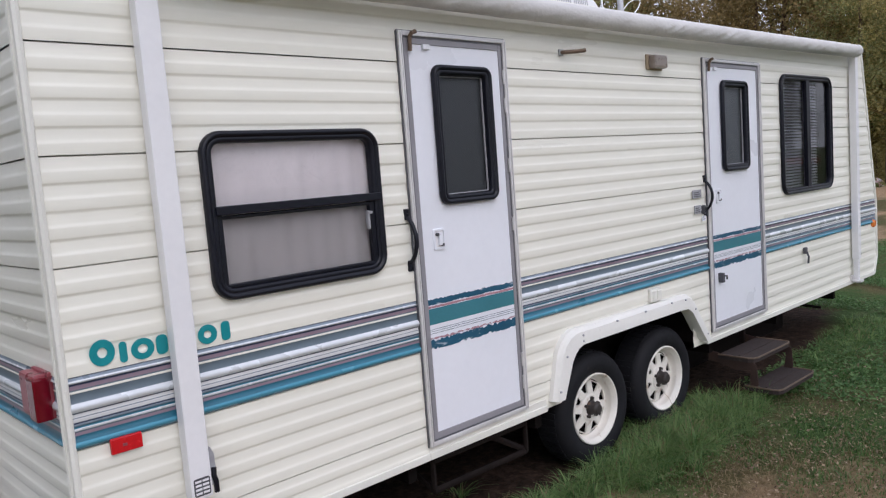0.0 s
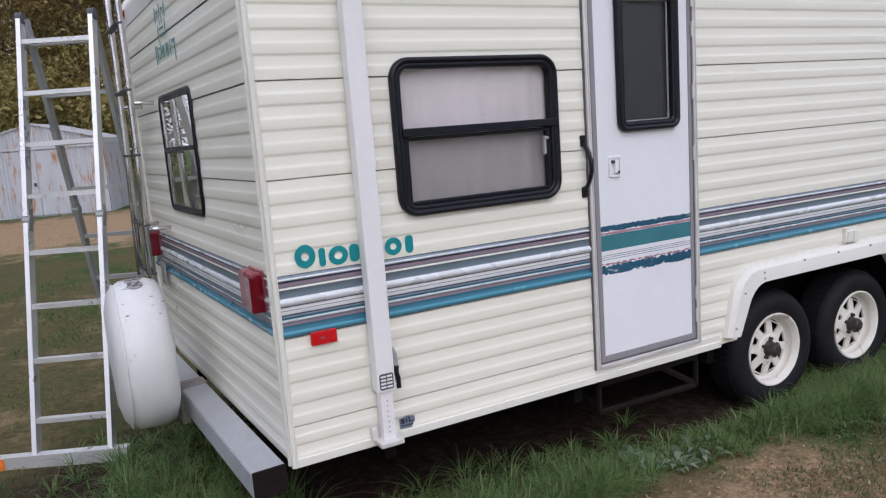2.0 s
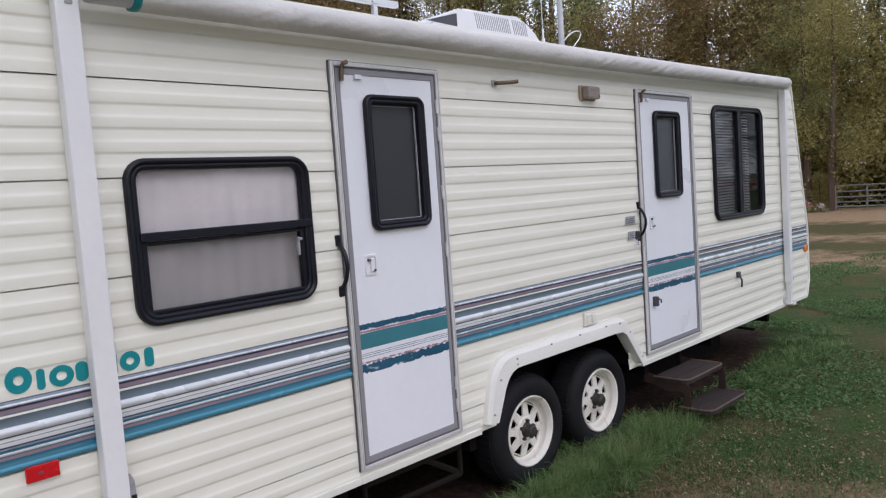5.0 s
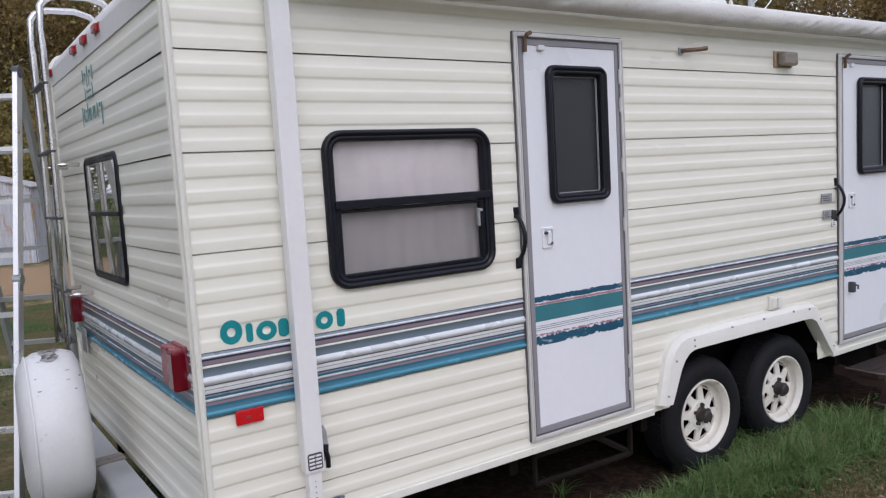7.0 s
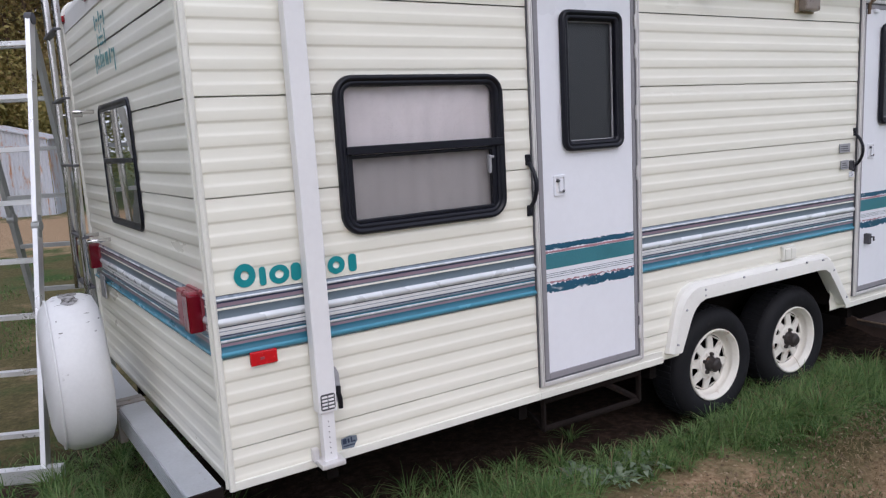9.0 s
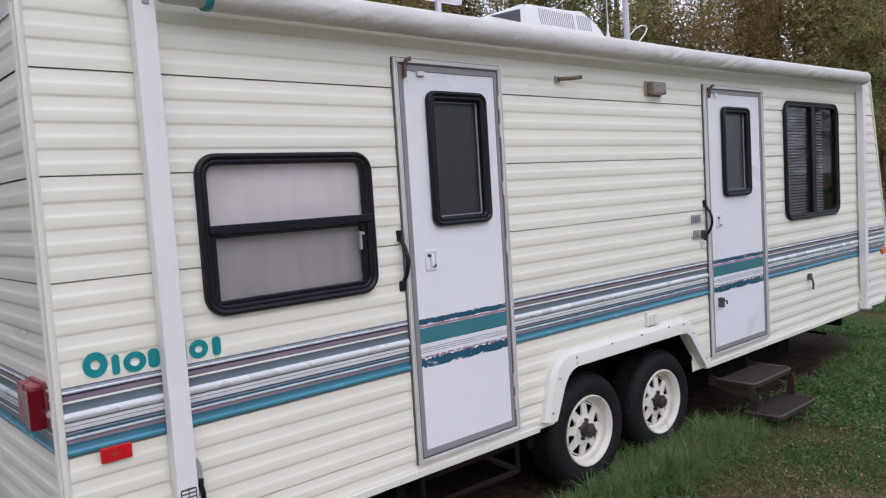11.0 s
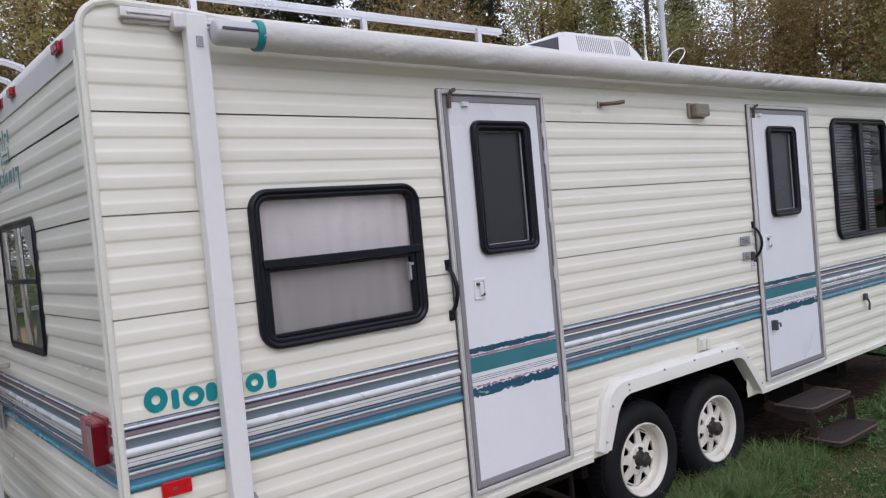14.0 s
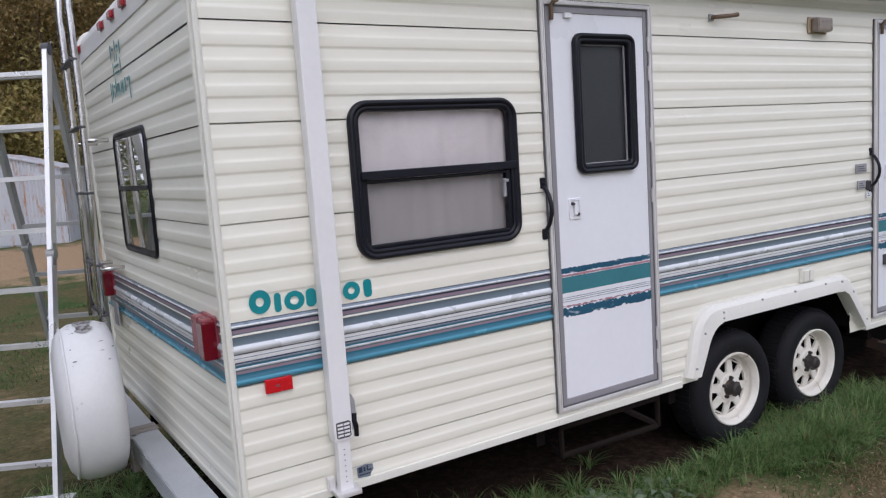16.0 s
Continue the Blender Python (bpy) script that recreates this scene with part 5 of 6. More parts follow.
for k in range(26):                     # chips flaked off round the shoulder of the cover
    a, h = radians(rq.uniform(48, 150)), rq.choice((0.045, 0.06, 0.19, 0.2)) + rq.uniform(-0.012, 0.03)
    rad = float(np.interp(h, [p[1] for p in prof[1:9]], [p[0] for p in prof[1:9]])) + 0.0012
    da, dh = rq.uniform(0.004, 0.012), rq.uniform(0.003, 0.012)
    bm = bmesh.new()
    bm.faces.new([bm.verts.new((-0.525 + h + p * dh, 1.15 + rad * math.cos(a + q * da), 0.695 + rad * math.sin(a + q * da))) for p, q in ((-1, -0.4), (0.2, -1), (1, 0.1), (0.3, 1), (-0.6, 0.7))])
    part("flaked_chip", bm, WORN_TOP, sp)
for r, h in ((0.352, 0.024),):
    bm = bmesh.new()
    tube(bm, [(-0.525 + h, 1.15 + r * math.cos(t), 0.695 + r * math.sin(t)) for t in (2 * math.pi * k / 48 for k in range(48))], 0.006, 6, closed=True)
    part("cover_piping", bm, SPARE_DIRT, sp)

# entry steps
RUSTED = mat("rust_brown_steel_plate", (0.055, 0.036, 0.030), 0.8, vary=0.3, scale=10, bump=0.15, spec=0.15, dirt=(0.10, 0.05, 0.03), dirt_at=0.6, dirt_scale=9)
st = subthing("entry_step", None, "folding double entry step of worn dark metal")


def tread(x0, x1, y0, y1, z):
    bm = bmesh.new()
    r = 0.05
    pts = [(x0, y1), (x0, y0 + r), (x0 + 0.015, y0 + 0.015), (x0 + r, y0), (x1 - r, y0), (x1 - 0.015, y0 + 0.015), (x1, y0 + r), (x1, y1)]
    a, c = ([bm.verts.new((px, py, zz)) for px, py in pts] for zz in (z - 0.03, z))
    bm.faces.new(a[::-1])
    bm.faces.new(c)
    for k in range(len(pts)):
        bm.faces.new((a[k], a[(k + 1) % len(pts)], c[(k + 1) % len(pts)], c[k]))
    t = part("tread", bm, STEP, st)
    for y in ((y0 + y1) / 2 - 0.012,):
        bm = bmesh.new()
        box(bm, x0 + 0.03, x1 - 0.03, y - 0.009, y + 0.009, z, z + 0.005, 0.002)
        part("tread_rib", bm, STEP, t)
    bm = bmesh.new()
    tube(bm, [(px, py, z + 0.001) for px, py in pts], 0.006, 6)
    part("tread_lip", bm, BROWN_METAL, t, "worn bright edge")


tread(4.27, 4.87, -0.25, 0.02, 0.300)
tread(4.27, 4.87, -0.42, -0.17, 0.100)
for x in (4.285, 4.855):
    bm = bmesh.new()
    outline = [(0.14, 0.33), (-0.02, 0.300), (-0.235, 0.272), (-0.255, 0.25), (-0.265, 0.12), (-0.245, 0.072), (-0.195, 0.072), (-0.215, 0.215), (-0.10, 0.20), (0.02, 0.235), (0.14, 0.25)]
    sides = [[bm.verts.new((x + e, py, pz)) for py, pz in outline] for e in (-0.004, 0.004)]
    bm.faces.new(sides[0])
    bm.faces.new(sides[1][::-1])
    for k in range(len(outline)):
        bm.faces.new((sides[0][k], sides[0][(k + 1) % len(outline)], sides[1][(k + 1) % len(outline)], sides[1][k]))
    bmesh.ops.recalc_face_normals(bm, faces=bm.faces)
    part("side_bracket", bm, RUSTED, st, "rust-brown steel side plate")
    bm = bmesh.new()
    box(bm, x - 0.02, x + 0.02, 0.10, 0.14, 0.25, 0.44, 0.004)
    part("hanger", bm, STEEL, st)
fs = subthing("folded_step", None, "folded rusty metal step under the sill")
for pts in (((1.55, 0.05, 0.40), (1.55, 0.05, 0.235)), ((2.21, 0.05, 0.40), (2.21, 0.05, 0.225)), ((1.55, 0.05, 0.235), (2.21, 0.05, 0.225)), ((1.55, 0.04, 0.39), (2.21, 0.04, 0.385)), ((1.55, 0.05, 0.235), (1.60, 0.38, 0.30)),
            ((2.21, 0.05, 0.225), (2.16, 0.38, 0.30)), ((1.95, 0.05, 0.385), (2.21, 0.06, 0.23))):
    bm = bmesh.new()
    tube(bm, pts, 0.012, 6, flat=0.018)
    part("step_bar", bm, STEEL, fs)
bm = bmesh.new()
box(bm, 1.56, 2.20, 0.08, 0.36, 0.345, 0.372, 0.004)
part("folded_tread", bm, STEEL, fs)
bm = bmesh.new()
tube(bm, [(5.95, 0.15, 0.36), (5.95, -0.05, 0.35)], 0.012, 6)
part("drain_pipe", bm, UNDER, trailer)
bm = bmesh.new()
box(bm, 7.28, 7.42, 0.06, 0.3, 0.37, 0.43, 0.01)
part("front_jack_mount", bm, UNDER, trailer)

# ---------------------------------------------------------------- articulated step ladder standing behind
lad = thing("step_ladder", (-0.80, 2.6, GROUND), "folding aluminium ladder standing open on grass", "ladder")
FC, LA, LN = Vector((-0.79, 1.80, 0)), Vector((0.907, -0.423, 0)).normalized(), Vector((0.423, 0.907, 0)).normalized()
TOPZ, LEAN_ = 2.51, 0.63


def front_pt(s, f):
    """s across (-1..1), f up from foot 0 to top 1."""
    return FC + LA * (0.210 * s) + LN * (LEAN_ * f) + Vector((0, 0, GROUND + (TOPZ - GROUND) * f))


def back_pt(s, f):
    p = front_pt(s * 0.94, 1) + LN * (0.62 * (1 - f) + 0.03)
    p.z = GROUND + (TOPZ - GROUND) * f
    return p


def flat_bar(bm, p, q, w, t):
    """A rectangular bar from p to q, w along the ladder's width, t across it."""
    d = (q - p).normalized()
    side = LA
    other = d.cross(side).normalized()
    vs = [[bm.verts.new(e + side * (a * w / 2) + other * (c * t / 2)) for a, c in ((-1, -1), (1, -1), (1, 1), (-1, 1))] for e in (p, q)]
    bm.faces.new(vs[0][::-1])
    bm.faces.new(vs[1])
    for k in range(4):
        bm.faces.new((vs[0][k], vs[0][(k + 1) % 4], vs[1][(k + 1) % 4], vs[1][k]))


for s in (-1, 1):
    for f0, f1 in ((0.0, 0.53), (0.545, 1.0)):
        bm = bmesh.new()
        flat_bar(bm, front_pt(s, f0), front_pt(s, f1), 0.026, 0.065)
        part("front_stile", bm, BRIGHT_ALU, lad)
        bm = bmesh.new()
        flat_bar(bm, back_pt(s, f0 if f0 else 0.02), back_pt(s, f1), 0.026, 0.06)
        part("rear_stile", bm, GREY_ALU, lad)
    for pf in (front_pt, back_pt):
        bm = bmesh.new()
        c = pf(s, 0.537)
        tube(bm, [c - LA * 0.022, c + LA * 0.022], 0.030, 14)
        flat_bar(bm, pf(s, 0.512), pf(s, 0.560), 0.032, 0.045)
        part("hinge_joint", bm, GREY_ALU, lad, "dull grey locking hinge")
    bm = bmesh.new()
    tube(bm, [front_pt(s, 1) - LA * 0.02, front_pt(s, 1) + LA * 0.02], 0.035, 14)
    part("top_hinge", bm, DARKGREY, lad)
for f in (0.097, 0.226, 0.344, 0.463, 0.590, 0.707, 0.824, 0.944):
    for pf, m in ((front_pt, BRIGHT_ALU), (back_pt, GREY_ALU)):
        if pf is back_pt and f < 0.2:
            continue
        bm = bmesh.new()
        a, c = pf(-1, f), pf(1, f)
        vs = [[bm.verts.new(e + LN * y + Vector((0, 0, z))) for y, z in ((-0.022, -0.012), (0.022, -0.012), (0.022, 0.014), (-0.022, 0.014))] for e in (a, c)]
        for k in range(4):
            bm.faces.new((vs[0][k], vs[0][(k + 1) % 4], vs[1][(k + 1) % 4], vs[1][k]))
        part("rung", bm, m, lad)
bm = bmesh.new()
p, q = front_pt(-2.1, 0.0), front_pt(1.45, 0.0)
vs = [[bm.verts.new(e + LN * y + Vector((0, 0, z))) for y, z in ((-0.03, 0.0), (0.03, 0.0), (0.03, 0.075), (-0.03, 0.075))] for e in (p, q)]
bm.faces.new(vs[0])
bm.faces.new(vs[1])
for k in range(4):
    bm.faces.new((vs[0][k], vs[0][(k + 1) % 4], vs[1][(k + 1) % 4], vs[1][k]))
bar = part("stabiliser_bar", bm, BRIGHT_ALU, lad)
bm = bmesh.new()
for e in (front_pt(-2.1, 0),):
    flat_bar(bm, e + LA * 0.0 + Vector((0, 0, 0.005)) - LN * 0.034, e + Vector((0, 0, 0.07)) - LN * 0.034, 0.14, 0.004)
part("warning_sticker", bm, AMBER, lad, "small orange sticker")

# ---------------------------------------------------------------- metal garden shed
SX, SYD, SW, SD, SE, SP = -0.66, 22.4, 3.9, 3.0, 2.2, 2.74
shed = thing("garden_shed", (SX, SYD + SD / 2, GROUND), "pale grey sheet-metal shed streaked with rust", "shed")
bm = bmesh.new()
cols = 39
foot, head = [], []
for k in range(cols):
    x0 = SX - SW / 2 + SW * k / cols
    for x, dy in ((x0, 0.0), (x0 + 0.03, 0.0), (x0 + 0.045, 0.02), (x0 + 0.085, 0.02)):
        foot.append(bm.verts.new((x, SYD - dy, GROUND)))
        head.append(bm.verts.new((x, SYD - dy, SP - (SP - SE) * abs(x - SX) / (SW / 2))))
for k in range(len(foot) - 1):
    bm.faces.new((foot[k], foot[k + 1], head[k + 1], head[k]))
part("shed_front", bm, SHEDWALL, shed, "rust-streaked corrugated front")
for s in (-1, 1):
    bm = bmesh.new()
    x = SX + s * SW / 2
    box(bm, min(x, x + 0.02 * s), max(x, x + 0.02 * s), SYD, SYD + SD, GROUND, SE)
    part("shed_side", bm, SHEDWALL, shed)
    bm = bmesh.new()
    q = [bm.verts.new(v) for v in ((SX, SYD - 0.08, SP + 0.03), (x + 0.08 * s, SYD - 0.08, SE + 0.02), (x + 0.08 * s, SYD + SD, SE + 0.02), (SX, SYD + SD, SP + 0.03))]
    bm.faces.new(q)
    ext = bmesh.ops.extrude_face_region(bm, geom=list(bm.faces))
    bmesh.ops.translate(bm, vec=(0, 0, -0.04), verts=[v for v in ext["geom"] if isinstance(v, bmesh.types.BMVert)])
    part("shed_roof", bm, SHEDWALL, shed)
for x0, x1, z0, z1 in ((SX - 0.78, SX + 0.0, GROUND + 0.05, 1.95), (SX + 0.01, SX + 0.79, GROUND + 0.05, 1.95)):
    bm = bmesh.new()
    box(bm, x0, x1, SYD - 0.05, SYD - 0.015, z0, z1, 0.006)
    dd = part("shed_door", bm, SHEDWALL, shed)
bm = bmesh.new()
box(bm, SX - 0.12, SX - 0.05, SYD - 0.09, SYD - 0.05, 0.9, 1.0, 0.006)
part("door_handle", bm, DARKGREY, dd)
bm = bmesh.new()
box(bm, SX - SW / 2, SX + SW / 2, SYD - 0.06, SYD - 0.015, 1.98, 2.06, 0.006)
part("door_track", bm, SHEDWALL, shed)

shed.rotation_euler.z = radians(-18)      # it stands a little askew to the trailer

# ---------------------------------------------------------------- gate, post and flowers far off
DULL_STEEL = mat("dull_galvanised_steel", (0.26, 0.25, 0.25), 0.5, metal=0.3, vary=0.2, scale=6)
FX = 31.5
for n_, (ya, yb) in enumerate(((6.93, 3.5), (3.3, -0.5), (-0.6, -4.4))):
    gate = thing("field_gate", (FX, (ya + yb) / 2, GROUND), "galvanised tubular field gate with five rails", "gate", "gates along the field")
    for z in (0.14, 0.32, 0.52, 0.74, 0.97):
        bm = bmesh.new()
        tube(bm, [(FX, ya, z), (FX, yb, z)], 0.024, 8)
        part("gate_rail", bm, DULL_STEEL, gate)
    for y in (ya, ya * 0.67 + yb * 0.33, ya * 0.33 + yb * 0.67, yb):
        bm = bmesh.new()
        tube(bm, [(FX, y, 0.05 + GROUND), (FX, y, 0.98)], 0.027, 8)
        part("gate_stile", bm, DULL_STEEL, gate)
for y in (7.12, 3.4, -0.55):
    post = thing("fence_post", (FX + 0.05, y, GROUND), "weathered brown timber gate post", "post", "posts of the gates")
    bm = bmesh.new()
    tube(bm, [(FX + 0.05, y, GROUND - 0.2), (FX + 0.03, y, 0.7), (FX + 0.05, y, 1.25)], 0.085, 10)
    part("post_shaft", bm, BARK, post)
FLOWER_W = leaf_mat("white_petals", (0.8, 0.78, 0.76), (0.75, 0.5, 0.5))
FLOWER_P = leaf_mat("pink_petals", (0.55, 0.12, 0.16), (0.7, 0.35, 0.4))
STONE = mat("painted_white_stone", (0.6, 0.57, 0.55), 0.8, vary=0.25, scale=6, bump=0.3)


def quads(centres, size, rng, flat=0.0):
    """Many small separate leaf faces; returns vertices and faces."""
    verts, faces = [], []
    for c in centres:
        n = Vector((rng.gauss(0, 1), rng.gauss(0, 1), rng.gauss(0, 1) + flat)).normalized()
        a = n.orthogonal().normalized()
        a.rotate(Matrix.Rotation(rng.uniform(0, 6.28), 3, n))
        b = n.cross(a)
        s = size * rng.uniform(0.6, 1.35)
        i = len(verts)
        c = Vector(c)
        verts += [c - a * s, c + b * s * 0.55 + n * s * 0.15, c + a * s, c - b * s * 0.55 + n * s * 0.15]
        faces.append((i, i + 1, i + 2, i + 3))
    return verts, faces


def leafy(name, verts, faces, material, parent):
    me = bpy.data.meshes.new(name)
    me.from_pydata([tuple(v) for v in verts], [], faces)
    me.materials.append(material)
    ob = new(name, me)
    ob.parent = parent
    return ob


rng = random.Random(11)
for k, (y, m, s) in enumerate(((7.40, FLOWER_W, 0.22), (7.62, FLOWER_P, 0.2), (7.86, FLOWER_P, 0.26), (8.02, FLOWER_W, 0.24), (8.3, FLOWER_P, 0.3))):
    fl = thing("flower_clump", (31.0, y, GROUND), "clump of pale pink and white flowers by the gate", "flowers", "flower clumps by the gate")
    cs = [(rng.gauss(0, s * 0.5), rng.gauss(0, s * 0.5), abs(rng.gauss(0, s * 0.6)) + 0.05) for _ in range(90)]
    leafy("blossoms", *quads(cs, 0.07, rng), m, fl)
    cs = [(rng.gauss(0, s * 0.6), rng.gauss(0, s * 0.6), abs(rng.gauss(0, s * 0.4)) + 0.03) for _ in range(120)]
    leafy("foliage", *quads(cs, 0.09, rng), LEAF_GREEN, fl)

# ---------------------------------------------------------------- a vehicle across the field, seen only as a reflection
CARPALE = mat("pale_car_paint", (0.80, 0.70, 0.66), 0.35, vary=0.1, scale=3)
CARRED = mat("dull_red_car_paint", (0.55, 0.10, 0.08), 0.35, vary=0.1, scale=3)
cx, cy = 60.0, -22.8
car = thing("parked_car", (cx, cy, GROUND), "dull red car with a pale side band parked across the field", "car")


def car_part(name, bm, m, label=""):
    bmesh.ops.transform(bm, matrix=Matrix.Translation((cx, cy, GROUND)) @ Matrix.Rotation(radians(66), 4, "Z"), verts=bm.verts)
    part(name, bm, m, car, label)


bm = bmesh.new()
prism(bm, [(-2.1, 0.45), (2.1, 0.45), (2.12, 0.80), (1.2, 0.92), (-2.0, 0.95), (-2.12, 0.8)], -0.8, 0.8)
bmesh.ops.bevel(bm, geom=list(bm.edges), offset=0.05, segments=2, affect="EDGES")
car_part("body", bm, CARRED)
bm = bmesh.new()
prism(bm, [(-1.7, 0.93), (0.95, 0.93), (0.35, 1.40), (-1.2, 1.42)], -0.68, 0.68)
bmesh.ops.bevel(bm, geom=list(bm.edges), offset=0.05, segments=2, affect="EDGES")
car_part("cabin", bm, WHITE)
for y in (-0.70, 0.70):
    bm = bmesh.new()
    prism(bm, [(-1.35, 0.98), (0.70, 0.98), (0.28, 1.33), (-1.10, 1.34)], y - 0.01, y + 0.01)
    car_part("side_window", bm, DARKGREY)
    bm = bmesh.new()
    box(bm, -1.2, 1.2, y * 1.15 - 0.02, y * 1.15 + 0.02, 0.42, 0.50, 0.01)
    car_part("sill", bm, WHITE, "white painted sill")
    bm = bmesh.new()
    box(bm, -1.95, 1.95, y * 1.15 - 0.02, y * 1.15 + 0.02, 0.58, 0.72, 0.01)
    car_part("side_band", bm, CARPALE, "pale side band")
for x in (-1.35, 1.35):
    for y in (-0.72, 0.72):
        bm = bmesh.new()
        lathe(bm, [(0.0005, y - 0.1), (0.2, y - 0.1), (0.31, y - 0.08), (0.33, y), (0.31, y + 0.08), (0.2, y + 0.1), (0.0005, y + 0.1)], (x, 0, 0.33), "Y", 24)
        car_part("wheel", bm, RUBBER)

# ---------------------------------------------------------------- trees


def broadleaf(name, seed, height, spread, n_leaves, leaf, material, label, bare=0.24):
    """A tapered, branching trunk and a crown of separate leaf clumps with gaps."""
    r = random.Random(seed)
    tree = thing(name, (0, 0, 0), label, "tree", "trees round the field")
    bm = bmesh.new()
    lean = (r.uniform(-0.5, 0.5), r.uniform(-0.5, 0.5))
    trunk = [Vector((lean[0] * t * t + 0.1 * math.sin(5 * t + seed), lean[1] * t * t, height * 0.9 * t)) for t in (0, 0.12, 0.25, 0.4, 0.55, 0.7, 0.85, 1.0)]

    def taper(pts, r0, r1, seg):
        rings = []
        for i, p in enumerate(pts):
            rr = r0 + (r1 - r0) * i / (len(pts) - 1)
            rings.append([bm.verts.new(p + Vector((math.cos(a) * rr, math.sin(a) * rr, 0))) for a in (2 * math.pi * k / seg for k in range(seg))])
        for a, c in zip(rings, rings[1:]):
            for k in range(seg):
                bm.faces.new((a[k], a[(k + 1) % seg], c[(k + 1) % seg], c[k]))

    taper(trunk, height * 0.017 + 0.04, 0.03, 9)
    tips = []
    for b in range(26):
        t = r.uniform(bare, 0.97)
        base = trunk[0].lerp(trunk[-1], t)
        i = min(6, int(t * 7))
        base = trunk[i].lerp(trunk[i + 1], t * 7 - i)
        ang = b * 2.4 + r.uniform(-0.4, 0.4)
        reach = spread * (0.45 + 0.75 * math.sin(math.pi * min(1, (t - bare) / (1 - bare) * 0.8 + 0.2))) * r.uniform(0.6, 1.1)
        pts = [base + Vector((math.cos(ang) * reach * s, math.sin(ang) * reach * s, reach * (0.55 * s - 0.2 * s * s) + 0.15 * r.gauss(0, 1) * s)) for s in (0, 0.35, 0.7, 1.0)]
        taper(pts, 0.02 + 0.035 * (1 - t) * height / 12, 0.008, 5)
        for s in (0.45, 0.6, 0.75, 0.9, 1.0):
            p = pts[0].lerp(pts[-1], s)
            for _ in range(2):
                tips.append(p + Vector((r.gauss(0, 0.35), r.gauss(0, 0.35), r.gauss(0, 0.35))))
    tk = part("trunk", bm, BARK)
    tk.parent = tree
    cs = []
    for _ in range(n_leaves):
        c = r.choice(tips)
        w = 0.30 + 0.16 * spread / 3
        cs.append(c + Vector((r.gauss(0, w), r.gauss(0, w), r.gauss(0, w * 0.8))))
    leafy("crown", *quads(cs, leaf, r, 0.4), material, tree)
    return tree


def fir(name, seed, height, spread, n, material, label):
    r = random.Random(seed)
    tree = thing(name, (0, 0, 0), label, "tree", "trees round the field")
    bm = bmesh.new()
    seg = 8
    rings = []
    for t in (0, 0.2, 0.5, 0.8, 1.0):
        rr = (0.017 * height) * (1 - t) + 0.015
        rings.append([bm.verts.new((math.cos(a) * rr, math.sin(a) * rr, height * t)) for a in (2 * math.pi * k / seg for k in range(seg))])
    for a, c in zip(rings, rings[1:]):
        for k in range(seg):
            bm.faces.new((a[k], a[(k + 1) % seg], c[(k + 1) % seg], c[k]))
    part("trunk", bm, BARK).parent = tree
    verts, faces = [], []
    for b in range(n):
        t = 0.12 + 0.88 * r.random() ** 0.85
        reach = spread * (1.05 - t) * r.uniform(0.6, 1.1) + 0.15
        ang = r.uniform(0, 6.283)
        d = Vector((math.cos(ang), math.sin(ang), 0))
        for k in range(9):
            s = (k + 0.6) / 9
            p = d * reach * s + Vector((0, 0, height * t - reach * (0.12 * s + 0.35 * s * s)))
            side = Vector((-d.y, d.x, 0))
            w = 0.26 * (1.15 - s) * (0.5 + reach / spread) + 0.06
            i = len(verts)
            o = Vector((r.gauss(0, 0.06), r.gauss(0, 0.06), r.gauss(0, 0.06)))
            verts += [p + o, p + o + side * w + d * 0.10 - Vector((0, 0, 0.10)), p + o + d * reach * 0.17, p + o - side * w + d * 0.10 - Vector((0, 0, 0.10))]
            faces.append((i, i + 1, i + 2, i + 3))
    leafy("crown", verts, faces, material, tree)
    return tree


kinds = [broadleaf("broadleaf_tree", 1, 15, 3.4, 12500, 0.078, LEAF_OLIVE, "tall tree with yellowing olive leaves"), broadleaf("broadleaf_tree", 2, 13, 3.6, 12500, 0.078, LEAF_RUST, "tall tree with thinning rust-brown leaves"),
         broadleaf("broadleaf_tree", 3, 17, 3.2, 13000, 0.079, LEAF_GREEN, "tall tree with deep green leaves"), fir("fir_tree", 4, 19, 3.0, 520, LEAF_FIR, "tall dark fir with drooping branches"), fir("fir_tree", 5, 15, 2.6, 460, LEAF_FIR, "slender dark fir in the wood"),
         broadleaf("understorey_tree", 6, 5.5, 2.4, 6300, 0.1, LEAF_OLIVE, "low leafy understorey tree", 0.05), broadleaf("understorey_tree", 7, 6.5, 2.6, 6300, 0.1, LEAF_GREEN, "dense green understorey tree", 0.04)]
rng = random.Random(5)
spots = []
EYE_ = Vector((-0.55, -2.68))


def plant(kind, az, dist, scale=1.0):
    """az: degrees clockwise from straight ahead of the trailer's side (+y)."""
    p = EYE_ + Vector((math.sin(radians(az)), math.cos(radians(az)))) * dist
    spots.append((kind, p.x, p.y, scale))


